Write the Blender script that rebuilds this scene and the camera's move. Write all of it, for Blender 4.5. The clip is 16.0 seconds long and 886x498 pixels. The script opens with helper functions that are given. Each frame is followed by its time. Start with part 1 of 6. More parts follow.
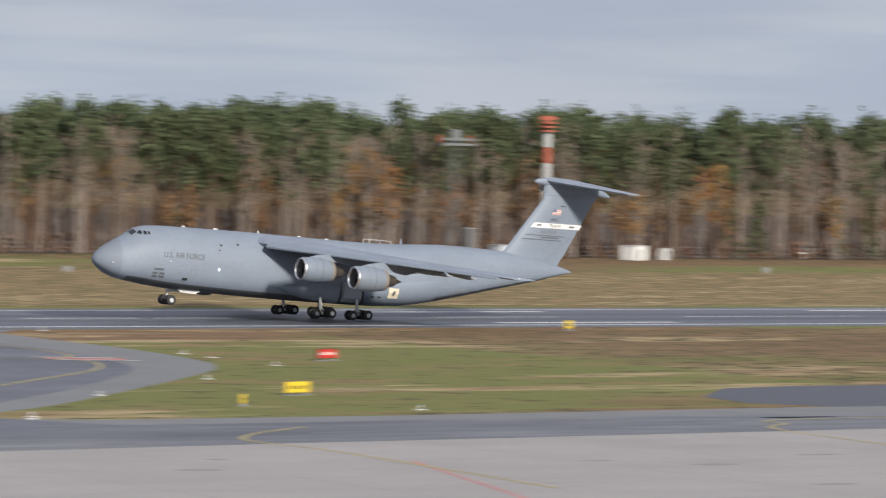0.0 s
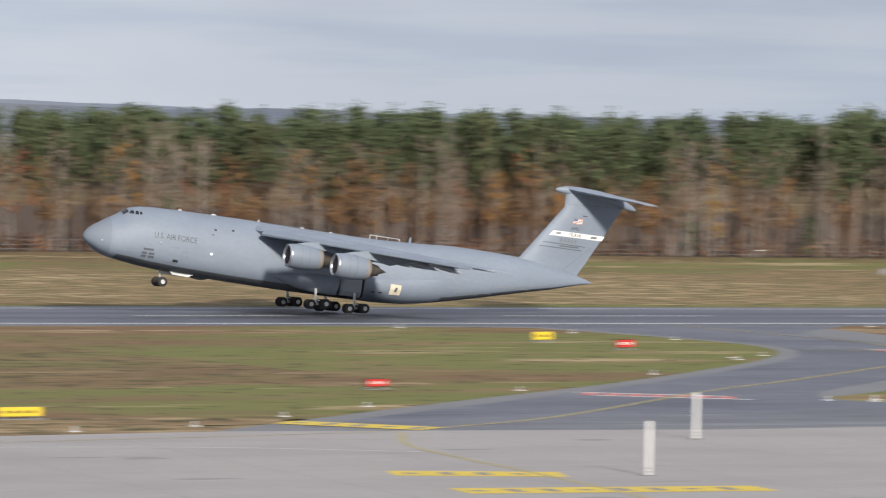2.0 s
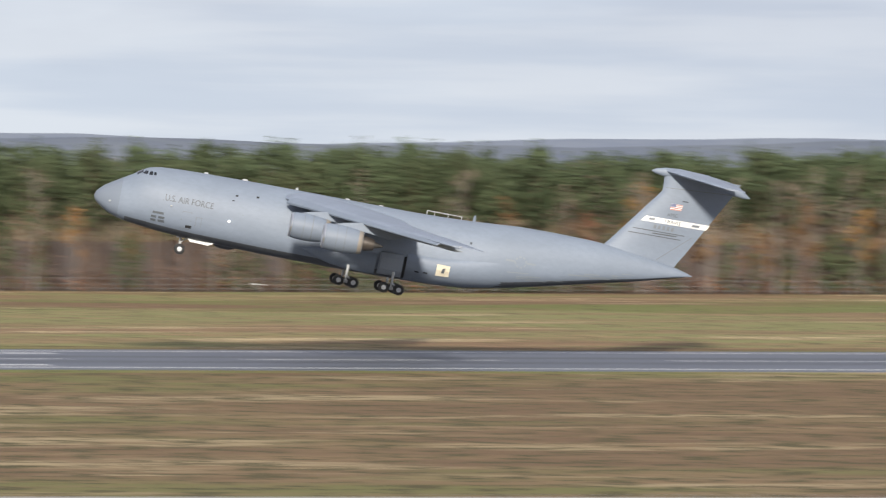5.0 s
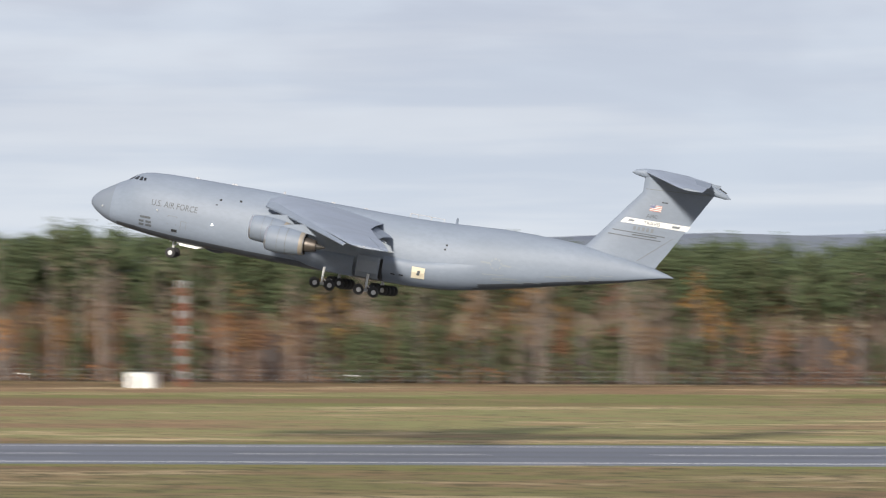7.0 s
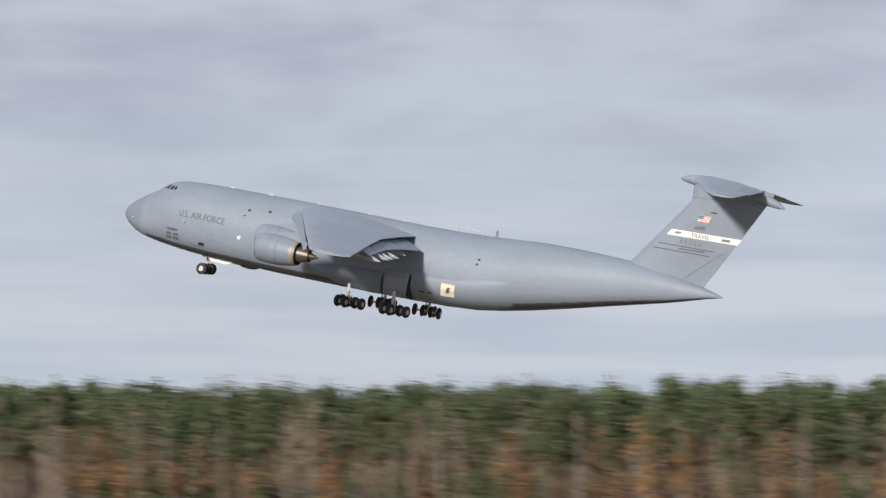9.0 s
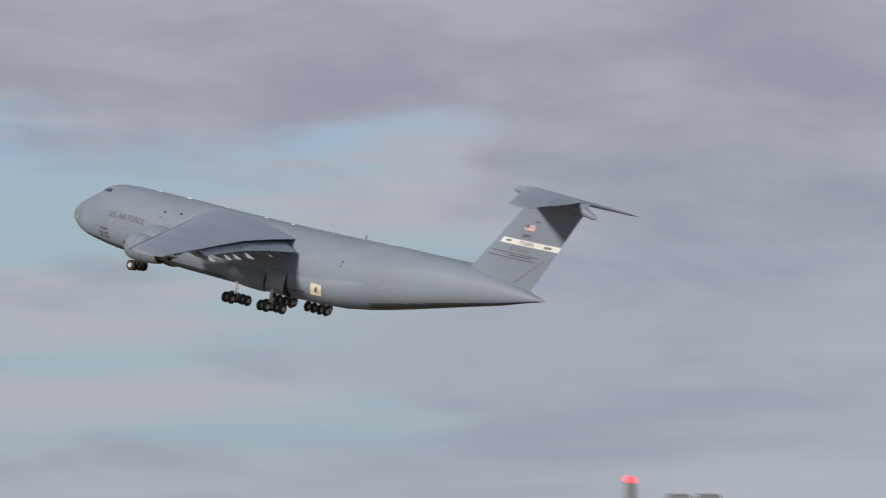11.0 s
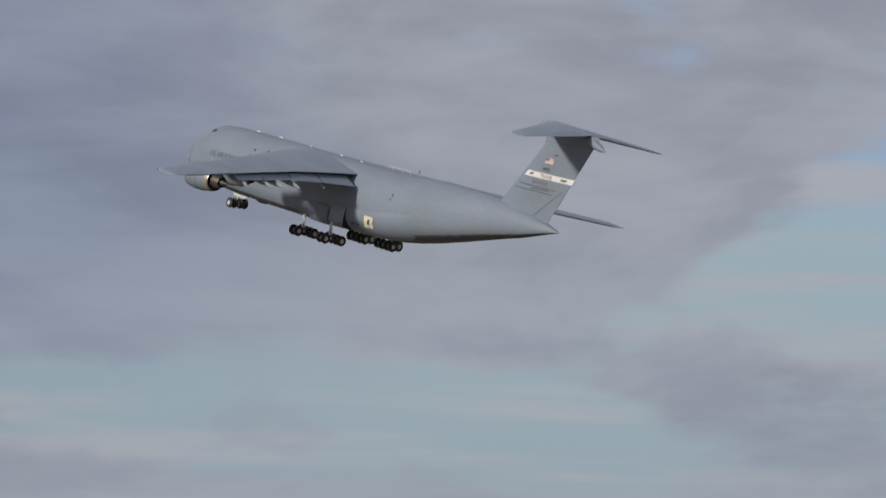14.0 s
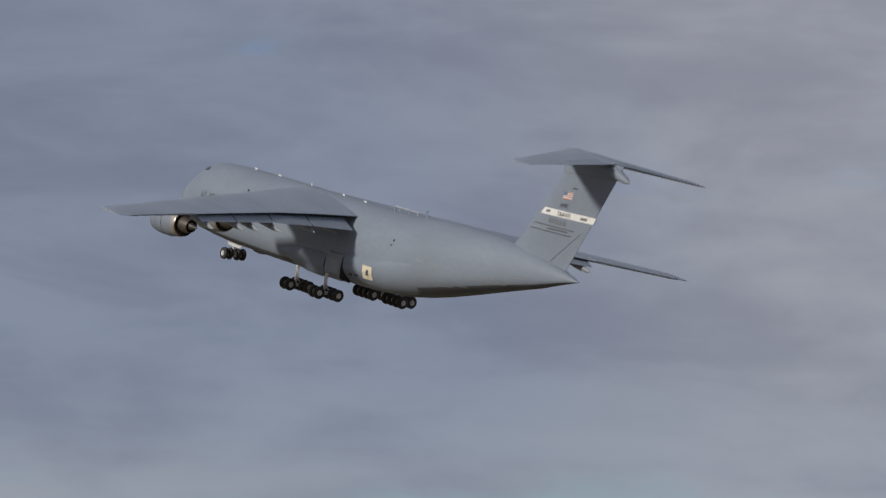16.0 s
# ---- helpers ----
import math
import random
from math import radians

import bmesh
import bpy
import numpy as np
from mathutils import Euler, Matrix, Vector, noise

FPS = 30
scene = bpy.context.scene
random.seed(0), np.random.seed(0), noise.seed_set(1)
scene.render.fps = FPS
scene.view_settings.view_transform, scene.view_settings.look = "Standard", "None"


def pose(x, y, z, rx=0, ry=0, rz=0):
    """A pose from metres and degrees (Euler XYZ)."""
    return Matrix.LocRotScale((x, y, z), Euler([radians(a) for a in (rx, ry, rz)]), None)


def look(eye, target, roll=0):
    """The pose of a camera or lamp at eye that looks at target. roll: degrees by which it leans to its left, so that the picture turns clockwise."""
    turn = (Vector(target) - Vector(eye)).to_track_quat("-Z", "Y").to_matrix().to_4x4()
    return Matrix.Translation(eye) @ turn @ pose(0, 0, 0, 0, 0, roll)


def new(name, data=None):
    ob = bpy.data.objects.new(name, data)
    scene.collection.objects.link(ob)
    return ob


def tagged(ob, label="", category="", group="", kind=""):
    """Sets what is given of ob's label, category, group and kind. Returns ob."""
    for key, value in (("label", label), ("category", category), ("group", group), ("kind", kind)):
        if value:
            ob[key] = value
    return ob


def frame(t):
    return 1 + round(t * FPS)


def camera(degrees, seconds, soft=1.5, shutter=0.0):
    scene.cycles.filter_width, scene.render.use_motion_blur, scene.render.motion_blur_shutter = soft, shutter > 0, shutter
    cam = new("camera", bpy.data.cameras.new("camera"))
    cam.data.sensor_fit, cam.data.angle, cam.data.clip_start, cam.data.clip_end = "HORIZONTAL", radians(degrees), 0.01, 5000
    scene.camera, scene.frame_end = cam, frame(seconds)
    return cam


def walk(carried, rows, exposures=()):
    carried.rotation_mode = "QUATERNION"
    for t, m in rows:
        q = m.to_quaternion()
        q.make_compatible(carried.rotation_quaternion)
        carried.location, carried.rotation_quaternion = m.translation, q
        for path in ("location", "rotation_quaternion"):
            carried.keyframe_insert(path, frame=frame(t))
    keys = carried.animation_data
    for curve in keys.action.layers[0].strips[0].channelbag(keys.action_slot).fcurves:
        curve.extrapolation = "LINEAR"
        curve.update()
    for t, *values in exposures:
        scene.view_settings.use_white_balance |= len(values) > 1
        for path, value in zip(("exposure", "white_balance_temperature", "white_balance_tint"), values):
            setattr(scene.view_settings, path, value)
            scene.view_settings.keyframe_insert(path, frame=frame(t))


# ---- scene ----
cam = camera(10.2599, 16.0, soft=1.15, shutter=0.75)
# seconds, eye x, y, turn to the left, tilt, roll in degrees; the eye is 25 m up
PATH = [
    (0.0, 24.85, 36.31, -33.0151, -1.4405, 1.286),
    (0.1, 22.98, 34.09, -32.5706, -1.4235, 1.275),
    (0.2, 21.10, 31.89, -32.1225, -1.4033, 1.261),
    (0.3, 19.23, 29.68, -31.6762, -1.3847, 1.249),
    (0.4, 17.37, 27.42, -31.2369, -1.3723, 1.241),
    (0.5, 15.54, 25.07, -30.8100, -1.3707, 1.242),
    (0.6, 13.71, 22.56, -30.4055, -1.3852, 1.258),
    (0.7, 11.86, 19.92, -30.0199, -1.4127, 1.288),
    (0.8, 10.05, 17.25, -29.6380, -1.4453, 1.320),
    (0.9, 8.34, 14.65, -29.2448, -1.4751, 1.344),
    (1.0, 6.80, 12.24, -28.8250, -1.4943, 1.352),
    (1.1, 5.39, 9.93, -28.3749, -1.5001, 1.338),
    (1.2, 4.08, 7.66, -27.9046, -1.4977, 1.309),
    (1.3, 2.90, 5.55, -27.4197, -1.4913, 1.272),
    (1.4, 1.90, 3.70, -26.9258, -1.4850, 1.233),
    (1.5, 1.10, 2.24, -26.4284, -1.4828, 1.198),
    (1.6, 0.57, 1.26, -25.9242, -1.4857, 1.177),
    (1.7, 0.28, 0.68, -25.4095, -1.4910, 1.165),
    (1.8, 0.14, 0.36, -24.8892, -1.4972, 1.149),
    (1.9, 0.08, 0.18, -24.3684, -1.5029, 1.116),
    (2.0, -0.00, 0.00, -23.8519, -1.5066, 1.051),
    (2.1, -0.07, -0.14, -23.3558, -1.5070, 0.936),
    (2.2, -0.08, -0.16, -22.8768, -1.5049, 0.781),
    (2.3, -0.05, -0.11, -22.3909, -1.5025, 0.612),
    (2.4, -0.02, -0.04, -21.8738, -1.5019, 0.459),
    (2.5, -0.00, -0.00, -21.3014, -1.5050, 0.348),
    (2.6, -0.00, -0.00, -20.6582, -1.5138, 0.290),
    (2.7, -0.00, -0.00, -19.9601, -1.5269, 0.264),
    (2.8, -0.00, -0.00, -19.2307, -1.5415, 0.259),
    (2.9, -0.00, -0.00, -18.4932, -1.5546, 0.259),
    (3.0, -0.00, -0.00, -17.7710, -1.5632, 0.251),
    (3.1, -0.00, -0.00, -17.0634, -1.5676, 0.237),
    (3.2, -0.00, -0.00, -16.3542, -1.5703, 0.229),
    (3.3, -0.00, -0.00, -15.6436, -1.5710, 0.225),
    (3.4, -0.00, -0.00, -14.9318, -1.5697, 0.226),
    (3.5, -0.00, -0.00, -14.2190, -1.5662, 0.230),
    (3.6, -0.00, -0.00, -13.5053, -1.5606, 0.237),
    (3.7, -0.00, -0.00, -12.7909, -1.5526, 0.247),
    (3.8, -0.00, -0.00, -12.0761, -1.5423, 0.259),
    (3.9, -0.00, -0.00, -11.3608, -1.5295, 0.272),
    (4.0, -0.00, -0.00, -10.6454, -1.5141, 0.286),
    (4.1, -0.00, -0.00, -9.9300, -1.4960, 0.300),
    (4.2, -0.00, -0.00, -9.2148, -1.4752, 0.314),
    (4.3, -0.00, -0.00, -8.5000, -1.4516, 0.327),
    (4.4, -0.00, -0.00, -7.7856, -1.4250, 0.338),
    (4.5, -0.00, -0.00, -7.0720, -1.3954, 0.348),
    (4.6, -0.00, -0.00, -6.3592, -1.3626, 0.356),
    (4.7, -0.00, -0.00, -5.6475, -1.3267, 0.360),
    (4.8, -0.00, -0.00, -4.9371, -1.2875, 0.361),
    (4.9, -0.00, -0.00, -4.2280, -1.2448, 0.357),
    (5.0, -0.00, -0.00, -3.5204, -1.1987, 0.349),
    (5.1, -0.00, -0.00, -2.8147, -1.1490, 0.336),
    (5.2, -0.00, -0.00, -2.1108, -1.0957, 0.317),
    (5.3, -0.00, -0.00, -1.4090, -1.0386, 0.291),
    (5.4, -0.00, -0.00, -0.7095, -0.9776, 0.259),
    (5.5, -0.00, -0.00, -0.0125, -0.9127, 0.219),
    (5.6, -0.00, -0.00, 0.6726, -0.8395, 0.173),
    (5.7, -0.00, -0.00, 1.3464, -0.7584, 0.125),
    (5.8, -0.00, -0.00, 2.0241, -0.6764, 0.072),
    (5.9, 0.00, -0.00, 2.7209, -0.6004, 0.017),
    (6.0, 0.00, -0.00, 3.4519, -0.5373, -0.043),
    (6.1, 0.01, -0.06, 4.2338, -0.4925, -0.115),
    (6.2, 0.04, -0.19, 5.0564, -0.4614, -0.200),
    (6.3, 0.05, -0.28, 5.8949, -0.4359, -0.285),
    (6.4, 0.05, -0.25, 6.7243, -0.4081, -0.355),
    (6.5, -0.00, 0.00, 7.5199, -0.3702, -0.399),
    (6.6, -0.07, 0.39, 8.2786, -0.3188, -0.394),
    (6.7, -0.14, 0.86, 9.0168, -0.2594, -0.349),
    (6.8, -0.25, 1.53, 9.7393, -0.1967, -0.297),
    (6.9, -0.44, 2.49, 10.4507, -0.1353, -0.270),
    (7.0, -0.76, 3.86, 11.1557, -0.0801, -0.299),
    (7.1, -1.19, 5.71, 11.8486, -0.0385, -0.412),
    (7.2, -1.73, 7.97, 12.5262, -0.0072, -0.589),
    (7.3, -2.35, 10.52, 13.1971, 0.0247, -0.787),
    (7.4, -3.06, 13.29, 13.8698, 0.0686, -0.964),
    (7.5, -3.86, 16.16, 14.5530, 0.1355, -1.077),
    (7.6, -4.75, 19.23, 15.2426, 0.2344, -1.134),
    (7.7, -5.75, 22.54, 15.9331, 0.3580, -1.163),
    (7.8, -6.82, 26.00, 16.6302, 0.4927, -1.153),
    (7.9, -7.94, 29.47, 17.3396, 0.6248, -1.092),
    (8.0, -9.08, 32.86, 18.0671, 0.7408, -0.968),
    (8.1, -10.24, 36.16, 18.8267, 0.8351, -0.729),
    (8.2, -11.44, 39.45, 19.6145, 0.9168, -0.383),
    (8.3, -12.68, 42.73, 20.4097, 0.9942, -0.008),
    (8.4, -13.95, 45.99, 21.1911, 1.0757, 0.317),
    (8.5, -15.26, 49.23, 21.9378, 1.1695, 0.514),
    (8.6, -16.60, 52.47, 22.6442, 1.2888, 0.544),
    (8.7, -17.98, 55.68, 23.3245, 1.4280, 0.460),
    (8.8, -19.40, 58.88, 23.9867, 1.5675, 0.319),
    (8.9, -20.85, 62.07, 24.6394, 1.6879, 0.180),
    (9.0, -22.33, 65.24, 25.2908, 1.7697, 0.100),
    (9.1, -23.85, 68.39, 25.9376, 1.7909, 0.097),
    (9.2, -25.40, 71.53, 26.5743, 1.7645, 0.131),
    (9.3, -26.98, 74.65, 27.2058, 1.7235, 0.178),
    (9.4, -28.59, 77.76, 27.8371, 1.7008, 0.211),
    (9.5, -30.24, 80.85, 28.4730, 1.7293, 0.206),
    (9.6, -31.92, 83.92, 29.1188, 1.8219, 0.148),
    (9.7, -33.62, 86.98, 29.7713, 1.9566, 0.056),
    (9.8, -35.36, 90.02, 30.4225, 2.1142, -0.051),
    (9.9, -37.13, 93.04, 31.0646, 2.2754, -0.155),
    (10.0, -38.92, 96.04, 31.6895, 2.4211, -0.235),
    (10.1, -40.73, 99.03, 32.2886, 2.5526, -0.288),
    (10.2, -42.56, 102.01, 32.8599, 2.6843, -0.323),
    (10.3, -44.43, 104.97, 33.4057, 2.8157, -0.341),
    (10.4, -46.32, 107.91, 33.9280, 2.9464, -0.342),
    (10.5, -48.23, 110.84, 34.4291, 3.0761, -0.329),
    (10.6, -50.17, 113.75, 34.9111, 3.2043, -0.301),
    (10.7, -52.14, 116.65, 35.3762, 3.3306, -0.261),
    (10.8, -54.13, 119.52, 35.8266, 3.4546, -0.209),
    (10.9, -56.15, 122.39, 36.2644, 3.5760, -0.147),
    (11.0, -58.19, 125.23, 36.6918, 3.6944, -0.074),
    (11.1, -60.25, 128.06, 37.1110, 3.8094, 0.006),
    (11.2, -62.34, 130.87, 37.5242, 3.9205, 0.094),
    (11.3, -64.45, 133.67, 37.9335, 4.0274, 0.189),
    (11.4, -66.59, 136.45, 38.3411, 4.1297, 0.289),
    (11.5, -68.74, 139.21, 38.7491, 4.2269, 0.392),
    (11.6, -70.92, 141.95, 39.1598, 4.3188, 0.499),
    (11.7, -73.12, 144.68, 39.5753, 4.4049, 0.608),
    (11.8, -75.34, 147.38, 39.9978, 4.4849, 0.718),
    (11.9, -77.58, 150.07, 40.4295, 4.5582, 0.828),
    (12.0, -79.84, 152.75, 40.8724, 4.6246, 0.936),
    (12.1, -82.13, 155.40, 41.3289, 4.6836, 1.043),
    (12.2, -84.43, 158.04, 41.8010, 4.7349, 1.145),
    (12.3, -86.75, 160.65, 42.2910, 4.7780, 1.244),
    (12.4, -89.09, 163.25, 42.8010, 4.8126, 1.336),
    (12.5, -91.45, 165.83, 43.3332, 4.8382, 1.422),
    (12.6, -93.83, 168.39, 43.8804, 4.8549, 1.515),
    (12.7, -96.23, 170.94, 44.4339, 4.8642, 1.620),
    (12.8, -98.66, 173.46, 44.9937, 4.8681, 1.721),
    (12.9, -101.10, 175.97, 45.5595, 4.8686, 1.802),
    (13.0, -103.56, 178.47, 46.1314, 4.8679, 1.850),
    (13.1, -106.03, 180.94, 46.7383, 4.8768, 1.848),
    (13.2, -108.51, 183.41, 47.3804, 4.8941, 1.808),
    (13.3, -111.02, 185.85, 48.0139, 4.9031, 1.751),
    (13.4, -113.54, 188.28, 48.5956, 4.8875, 1.698),
    (13.5, -116.07, 190.70, 49.0817, 4.8307, 1.672),
    (13.6, -118.62, 193.10, 49.4380, 4.7111, 1.679),
    (13.7, -121.18, 195.48, 49.6934, 4.5398, 1.703),
    (13.8, -123.76, 197.85, 49.8996, 4.3490, 1.737),
    (13.9, -126.35, 200.20, 50.1081, 4.1711, 1.770),
    (14.0, -128.95, 202.54, 50.3705, 4.0384, 1.796),
    (14.1, -131.57, 204.87, 50.7084, 3.9484, 1.816),
    (14.2, -134.20, 207.18, 51.0873, 3.8797, 1.837),
    (14.3, -136.84, 209.47, 51.4749, 3.8357, 1.854),
    (14.4, -139.50, 211.75, 51.8392, 3.8203, 1.862),
    (14.5, -142.17, 214.01, 52.1478, 3.8370, 1.858),
    (14.6, -144.85, 216.26, 52.3806, 3.9012, 1.835),
    (14.7, -147.54, 218.50, 52.5588, 4.0107, 1.797),
    (14.8, -150.24, 220.72, 52.7131, 4.1420, 1.752),
    (14.9, -152.96, 222.93, 52.8739, 4.2721, 1.706),
    (15.0, -155.69, 225.13, 53.0716, 4.3775, 1.667),
    (15.1, -158.42, 227.31, 53.3297, 4.4465, 1.628),
    (15.2, -161.17, 229.47, 53.6280, 4.4944, 1.586),
    (15.3, -163.93, 231.63, 53.9312, 4.5393, 1.549),
    (15.4, -166.70, 233.77, 54.2040, 4.5988, 1.525),
    (15.5, -169.48, 235.89, 54.4111, 4.6909, 1.522),
    (15.6, -172.27, 238.00, 54.5356, 4.8238, 1.548),
    (15.7, -175.08, 240.09, 54.6011, 4.9857, 1.597),
    (15.8, -177.90, 242.17, 54.6329, 5.1641, 1.659),
    (15.9, -180.71, 244.25, 54.6562, 5.3467, 1.724),
    (16.0, -183.53, 246.33, 54.6964, 5.5209, 1.782),
]


def view(x, y, turn, tilt, roll):
    a, b = radians(turn), radians(tilt)
    eye = Vector((x, y, 25.0))
    return look(eye, eye + 100 * Vector((-math.sin(a) * math.cos(b), math.cos(a) * math.cos(b), math.sin(b))), roll)


EXPOSURES = [(0, 0.25), (0.5, 0.42), (1, 0.5), (1.5, 0.45), (2.5, 0.2), (5.5, 0.42), (8, 0.33), (9, 0.22), (10, 0.05), (12.3, -0.5), (14.5, -0.4), (16, -0.53)]
walk(cam, [(row[0], view(*row[1:])) for row in PATH], EXPOSURES)

from mathutils.geometry import tessellate_polygon

# ---- world, sun ----
SUN_ELEV, SUN_AZ = radians(23.5), radians(183)   # azimuth from +y, clockwise
world = bpy.data.worlds.new("sky")
scene.world = world
world.use_nodes = True


def sky_world():
    """Nishita sky behind a broken cloud deck: closed and pale low down, torn open to teal gaps in the west, a darker bank beyond."""
    nt = world.node_tree
    nt.nodes.clear()
    n, l = nt.nodes.new, nt.links.new
    out, bg = n("ShaderNodeOutputWorld"), n("ShaderNodeBackground")
    sky = n("ShaderNodeTexSky")
    sky.sky_type, sky.sun_disc = "NISHITA", False
    sky.sun_elevation, sky.sun_rotation = SUN_ELEV, SUN_AZ
    sky.air_density, sky.dust_density, sky.ozone_density = 1.0, 2.0, 1.5
    tc = n("ShaderNodeTexCoord")
    way = tc.outputs["Generated"]

    def cloud(stretch, shift, scale, detail, rough, twist):
        mp, t = n("ShaderNodeMapping"), n("ShaderNodeTexNoise")
        mp.inputs["Scale"].default_value, mp.inputs["Location"].default_value = (1, 1, stretch), shift
        l(way, mp.inputs["Vector"])
        l(mp.outputs["Vector"], t.inputs["Vector"])
        for key, value in (("Scale", scale), ("Detail", detail), ("Roughness", rough), ("Distortion", twist)):
            t.inputs[key].default_value = value
        return t.outputs["Fac"]

    def span(value, a, b, p, q):
        r = n("ShaderNodeMapRange")
        r.interpolation_type = "SMOOTHSTEP"
        for key, x in (("From Min", a), ("From Max", b), ("To Min", p), ("To Max", q)):
            r.inputs[key].default_value = x
        l(value, r.inputs["Value"])
        return r.outputs["Result"]

    def sums(kind, a, b):
        m = n("ShaderNodeMath")
        m.operation = kind
        for k, x in enumerate((a, b)):
            if isinstance(x, float):
                m.inputs[k].default_value = x
            else:
                l(x, m.inputs[k])
        return m.outputs[0]

    def blend(f, a, b, kind="MIX"):
        m = n("ShaderNodeMix")
        m.data_type, m.blend_type = "RGBA", kind
        for k, x in ((0, f), (6, a), (7, b)):
            if isinstance(x, (float, tuple)):
                m.inputs[k].default_value = x
            else:
                l(x, m.inputs[k])
        return m.outputs[2]

    def near(turn, inner, outer):
        """1 within inner degrees of a heading, 0 beyond outer."""
        d = n("ShaderNodeVectorMath")
        d.operation = "DOT_PRODUCT"
        l(way, d.inputs[0])
        d.inputs[1].default_value = (-math.sin(radians(turn)), math.cos(radians(turn)), 0.06)
        return span(d.outputs["Value"], math.cos(radians(outer)), math.cos(radians(inner)), 0.0, 1.0)

    sep = n("ShaderNodeSeparateXYZ")
    l(way, sep.inputs["Vector"])
    z = sep.outputs["Z"]
    big = cloud(3.0, (0.31, 0.0, 0.12), 8.5, 8.0, 0.52, 0.25)
    mid = cloud(3.2, (1.7, 0.4, 0.0), 17.0, 9.0, 0.55, 0.25)
    strand = cloud(13.0, (0.2, 2.1, 0.5), 9.0, 6.0, 0.5, 0.15)
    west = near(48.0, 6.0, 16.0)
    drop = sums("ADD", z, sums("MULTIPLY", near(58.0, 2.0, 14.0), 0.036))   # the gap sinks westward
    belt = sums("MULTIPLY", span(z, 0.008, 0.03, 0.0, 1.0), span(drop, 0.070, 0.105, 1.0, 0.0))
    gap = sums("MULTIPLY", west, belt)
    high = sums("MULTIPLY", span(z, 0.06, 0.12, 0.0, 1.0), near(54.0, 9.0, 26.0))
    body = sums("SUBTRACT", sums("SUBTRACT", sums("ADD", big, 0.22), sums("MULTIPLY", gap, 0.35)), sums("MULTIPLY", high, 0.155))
    cover = span(body, 0.40, 0.51, 0.0, 1.0)
    # cloud undersides: mauve grey to pale
    up = span(z, 0.05, 0.10, 0.0, 1.0)
    dim = blend(up, (3.45, 3.75, 4.6, 1.0), (3.5, 3.68, 4.5, 1.0))
    lit = blend(up, (4.4, 4.8, 5.6, 1.0), (4.5, 4.75, 5.5, 1.0))
    grey = blend(span(mid, 0.34, 0.66, 0.0, 1.0), dim, lit)
    blue = blend(0.75, sky.outputs["Color"], blend(span(z, 0.07, 0.10, 0.0, 1.0), (4.4, 5.8, 6.9, 1.0), (3.7, 5.4, 8.2, 1.0)))
    blue = blend(span(strand, 0.42, 0.60, 0.0, 0.9), blue, (5.0, 5.2, 5.75, 1.0))
    deck = blend(cover, blue, grey)
    # paler streaks towards the horizon
    pale = blend(span(strand, 0.38, 0.62, 0.0, 1.0), (4.15, 4.65, 5.45, 1.0), (5.05, 5.4, 5.95, 1.0))
    low = blend(sums("MULTIPLY", span(z, 0.0, 0.085, 0.85, 0.0), sums("SUBTRACT", 1.0, sums("MULTIPLY", gap, 0.8))), deck, pale)
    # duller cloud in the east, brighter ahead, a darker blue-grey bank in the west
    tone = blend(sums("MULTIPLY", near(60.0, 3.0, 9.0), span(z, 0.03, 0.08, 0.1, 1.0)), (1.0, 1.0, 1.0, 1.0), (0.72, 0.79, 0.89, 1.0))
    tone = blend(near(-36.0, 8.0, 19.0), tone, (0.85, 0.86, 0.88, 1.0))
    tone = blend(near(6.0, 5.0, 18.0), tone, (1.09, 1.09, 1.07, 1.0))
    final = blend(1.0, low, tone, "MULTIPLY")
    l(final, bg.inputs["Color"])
    bg.inputs["Strength"].default_value = 0.102
    l(bg.outputs["Background"], out.inputs["Surface"])


sky_world()
sun = new("sun", bpy.data.lights.new("sun", "SUN"))
sun.data.energy, sun.data.angle, sun.data.color = 4.0, radians(6), (1.0, 0.93, 0.83)
sun.matrix_world = look((0, 0, 0), (-math.sin(SUN_AZ) * math.cos(SUN_ELEV), -math.cos(SUN_AZ) * math.cos(SUN_ELEV), -math.sin(SUN_ELEV)))
sun.location = (0, -50, 400)


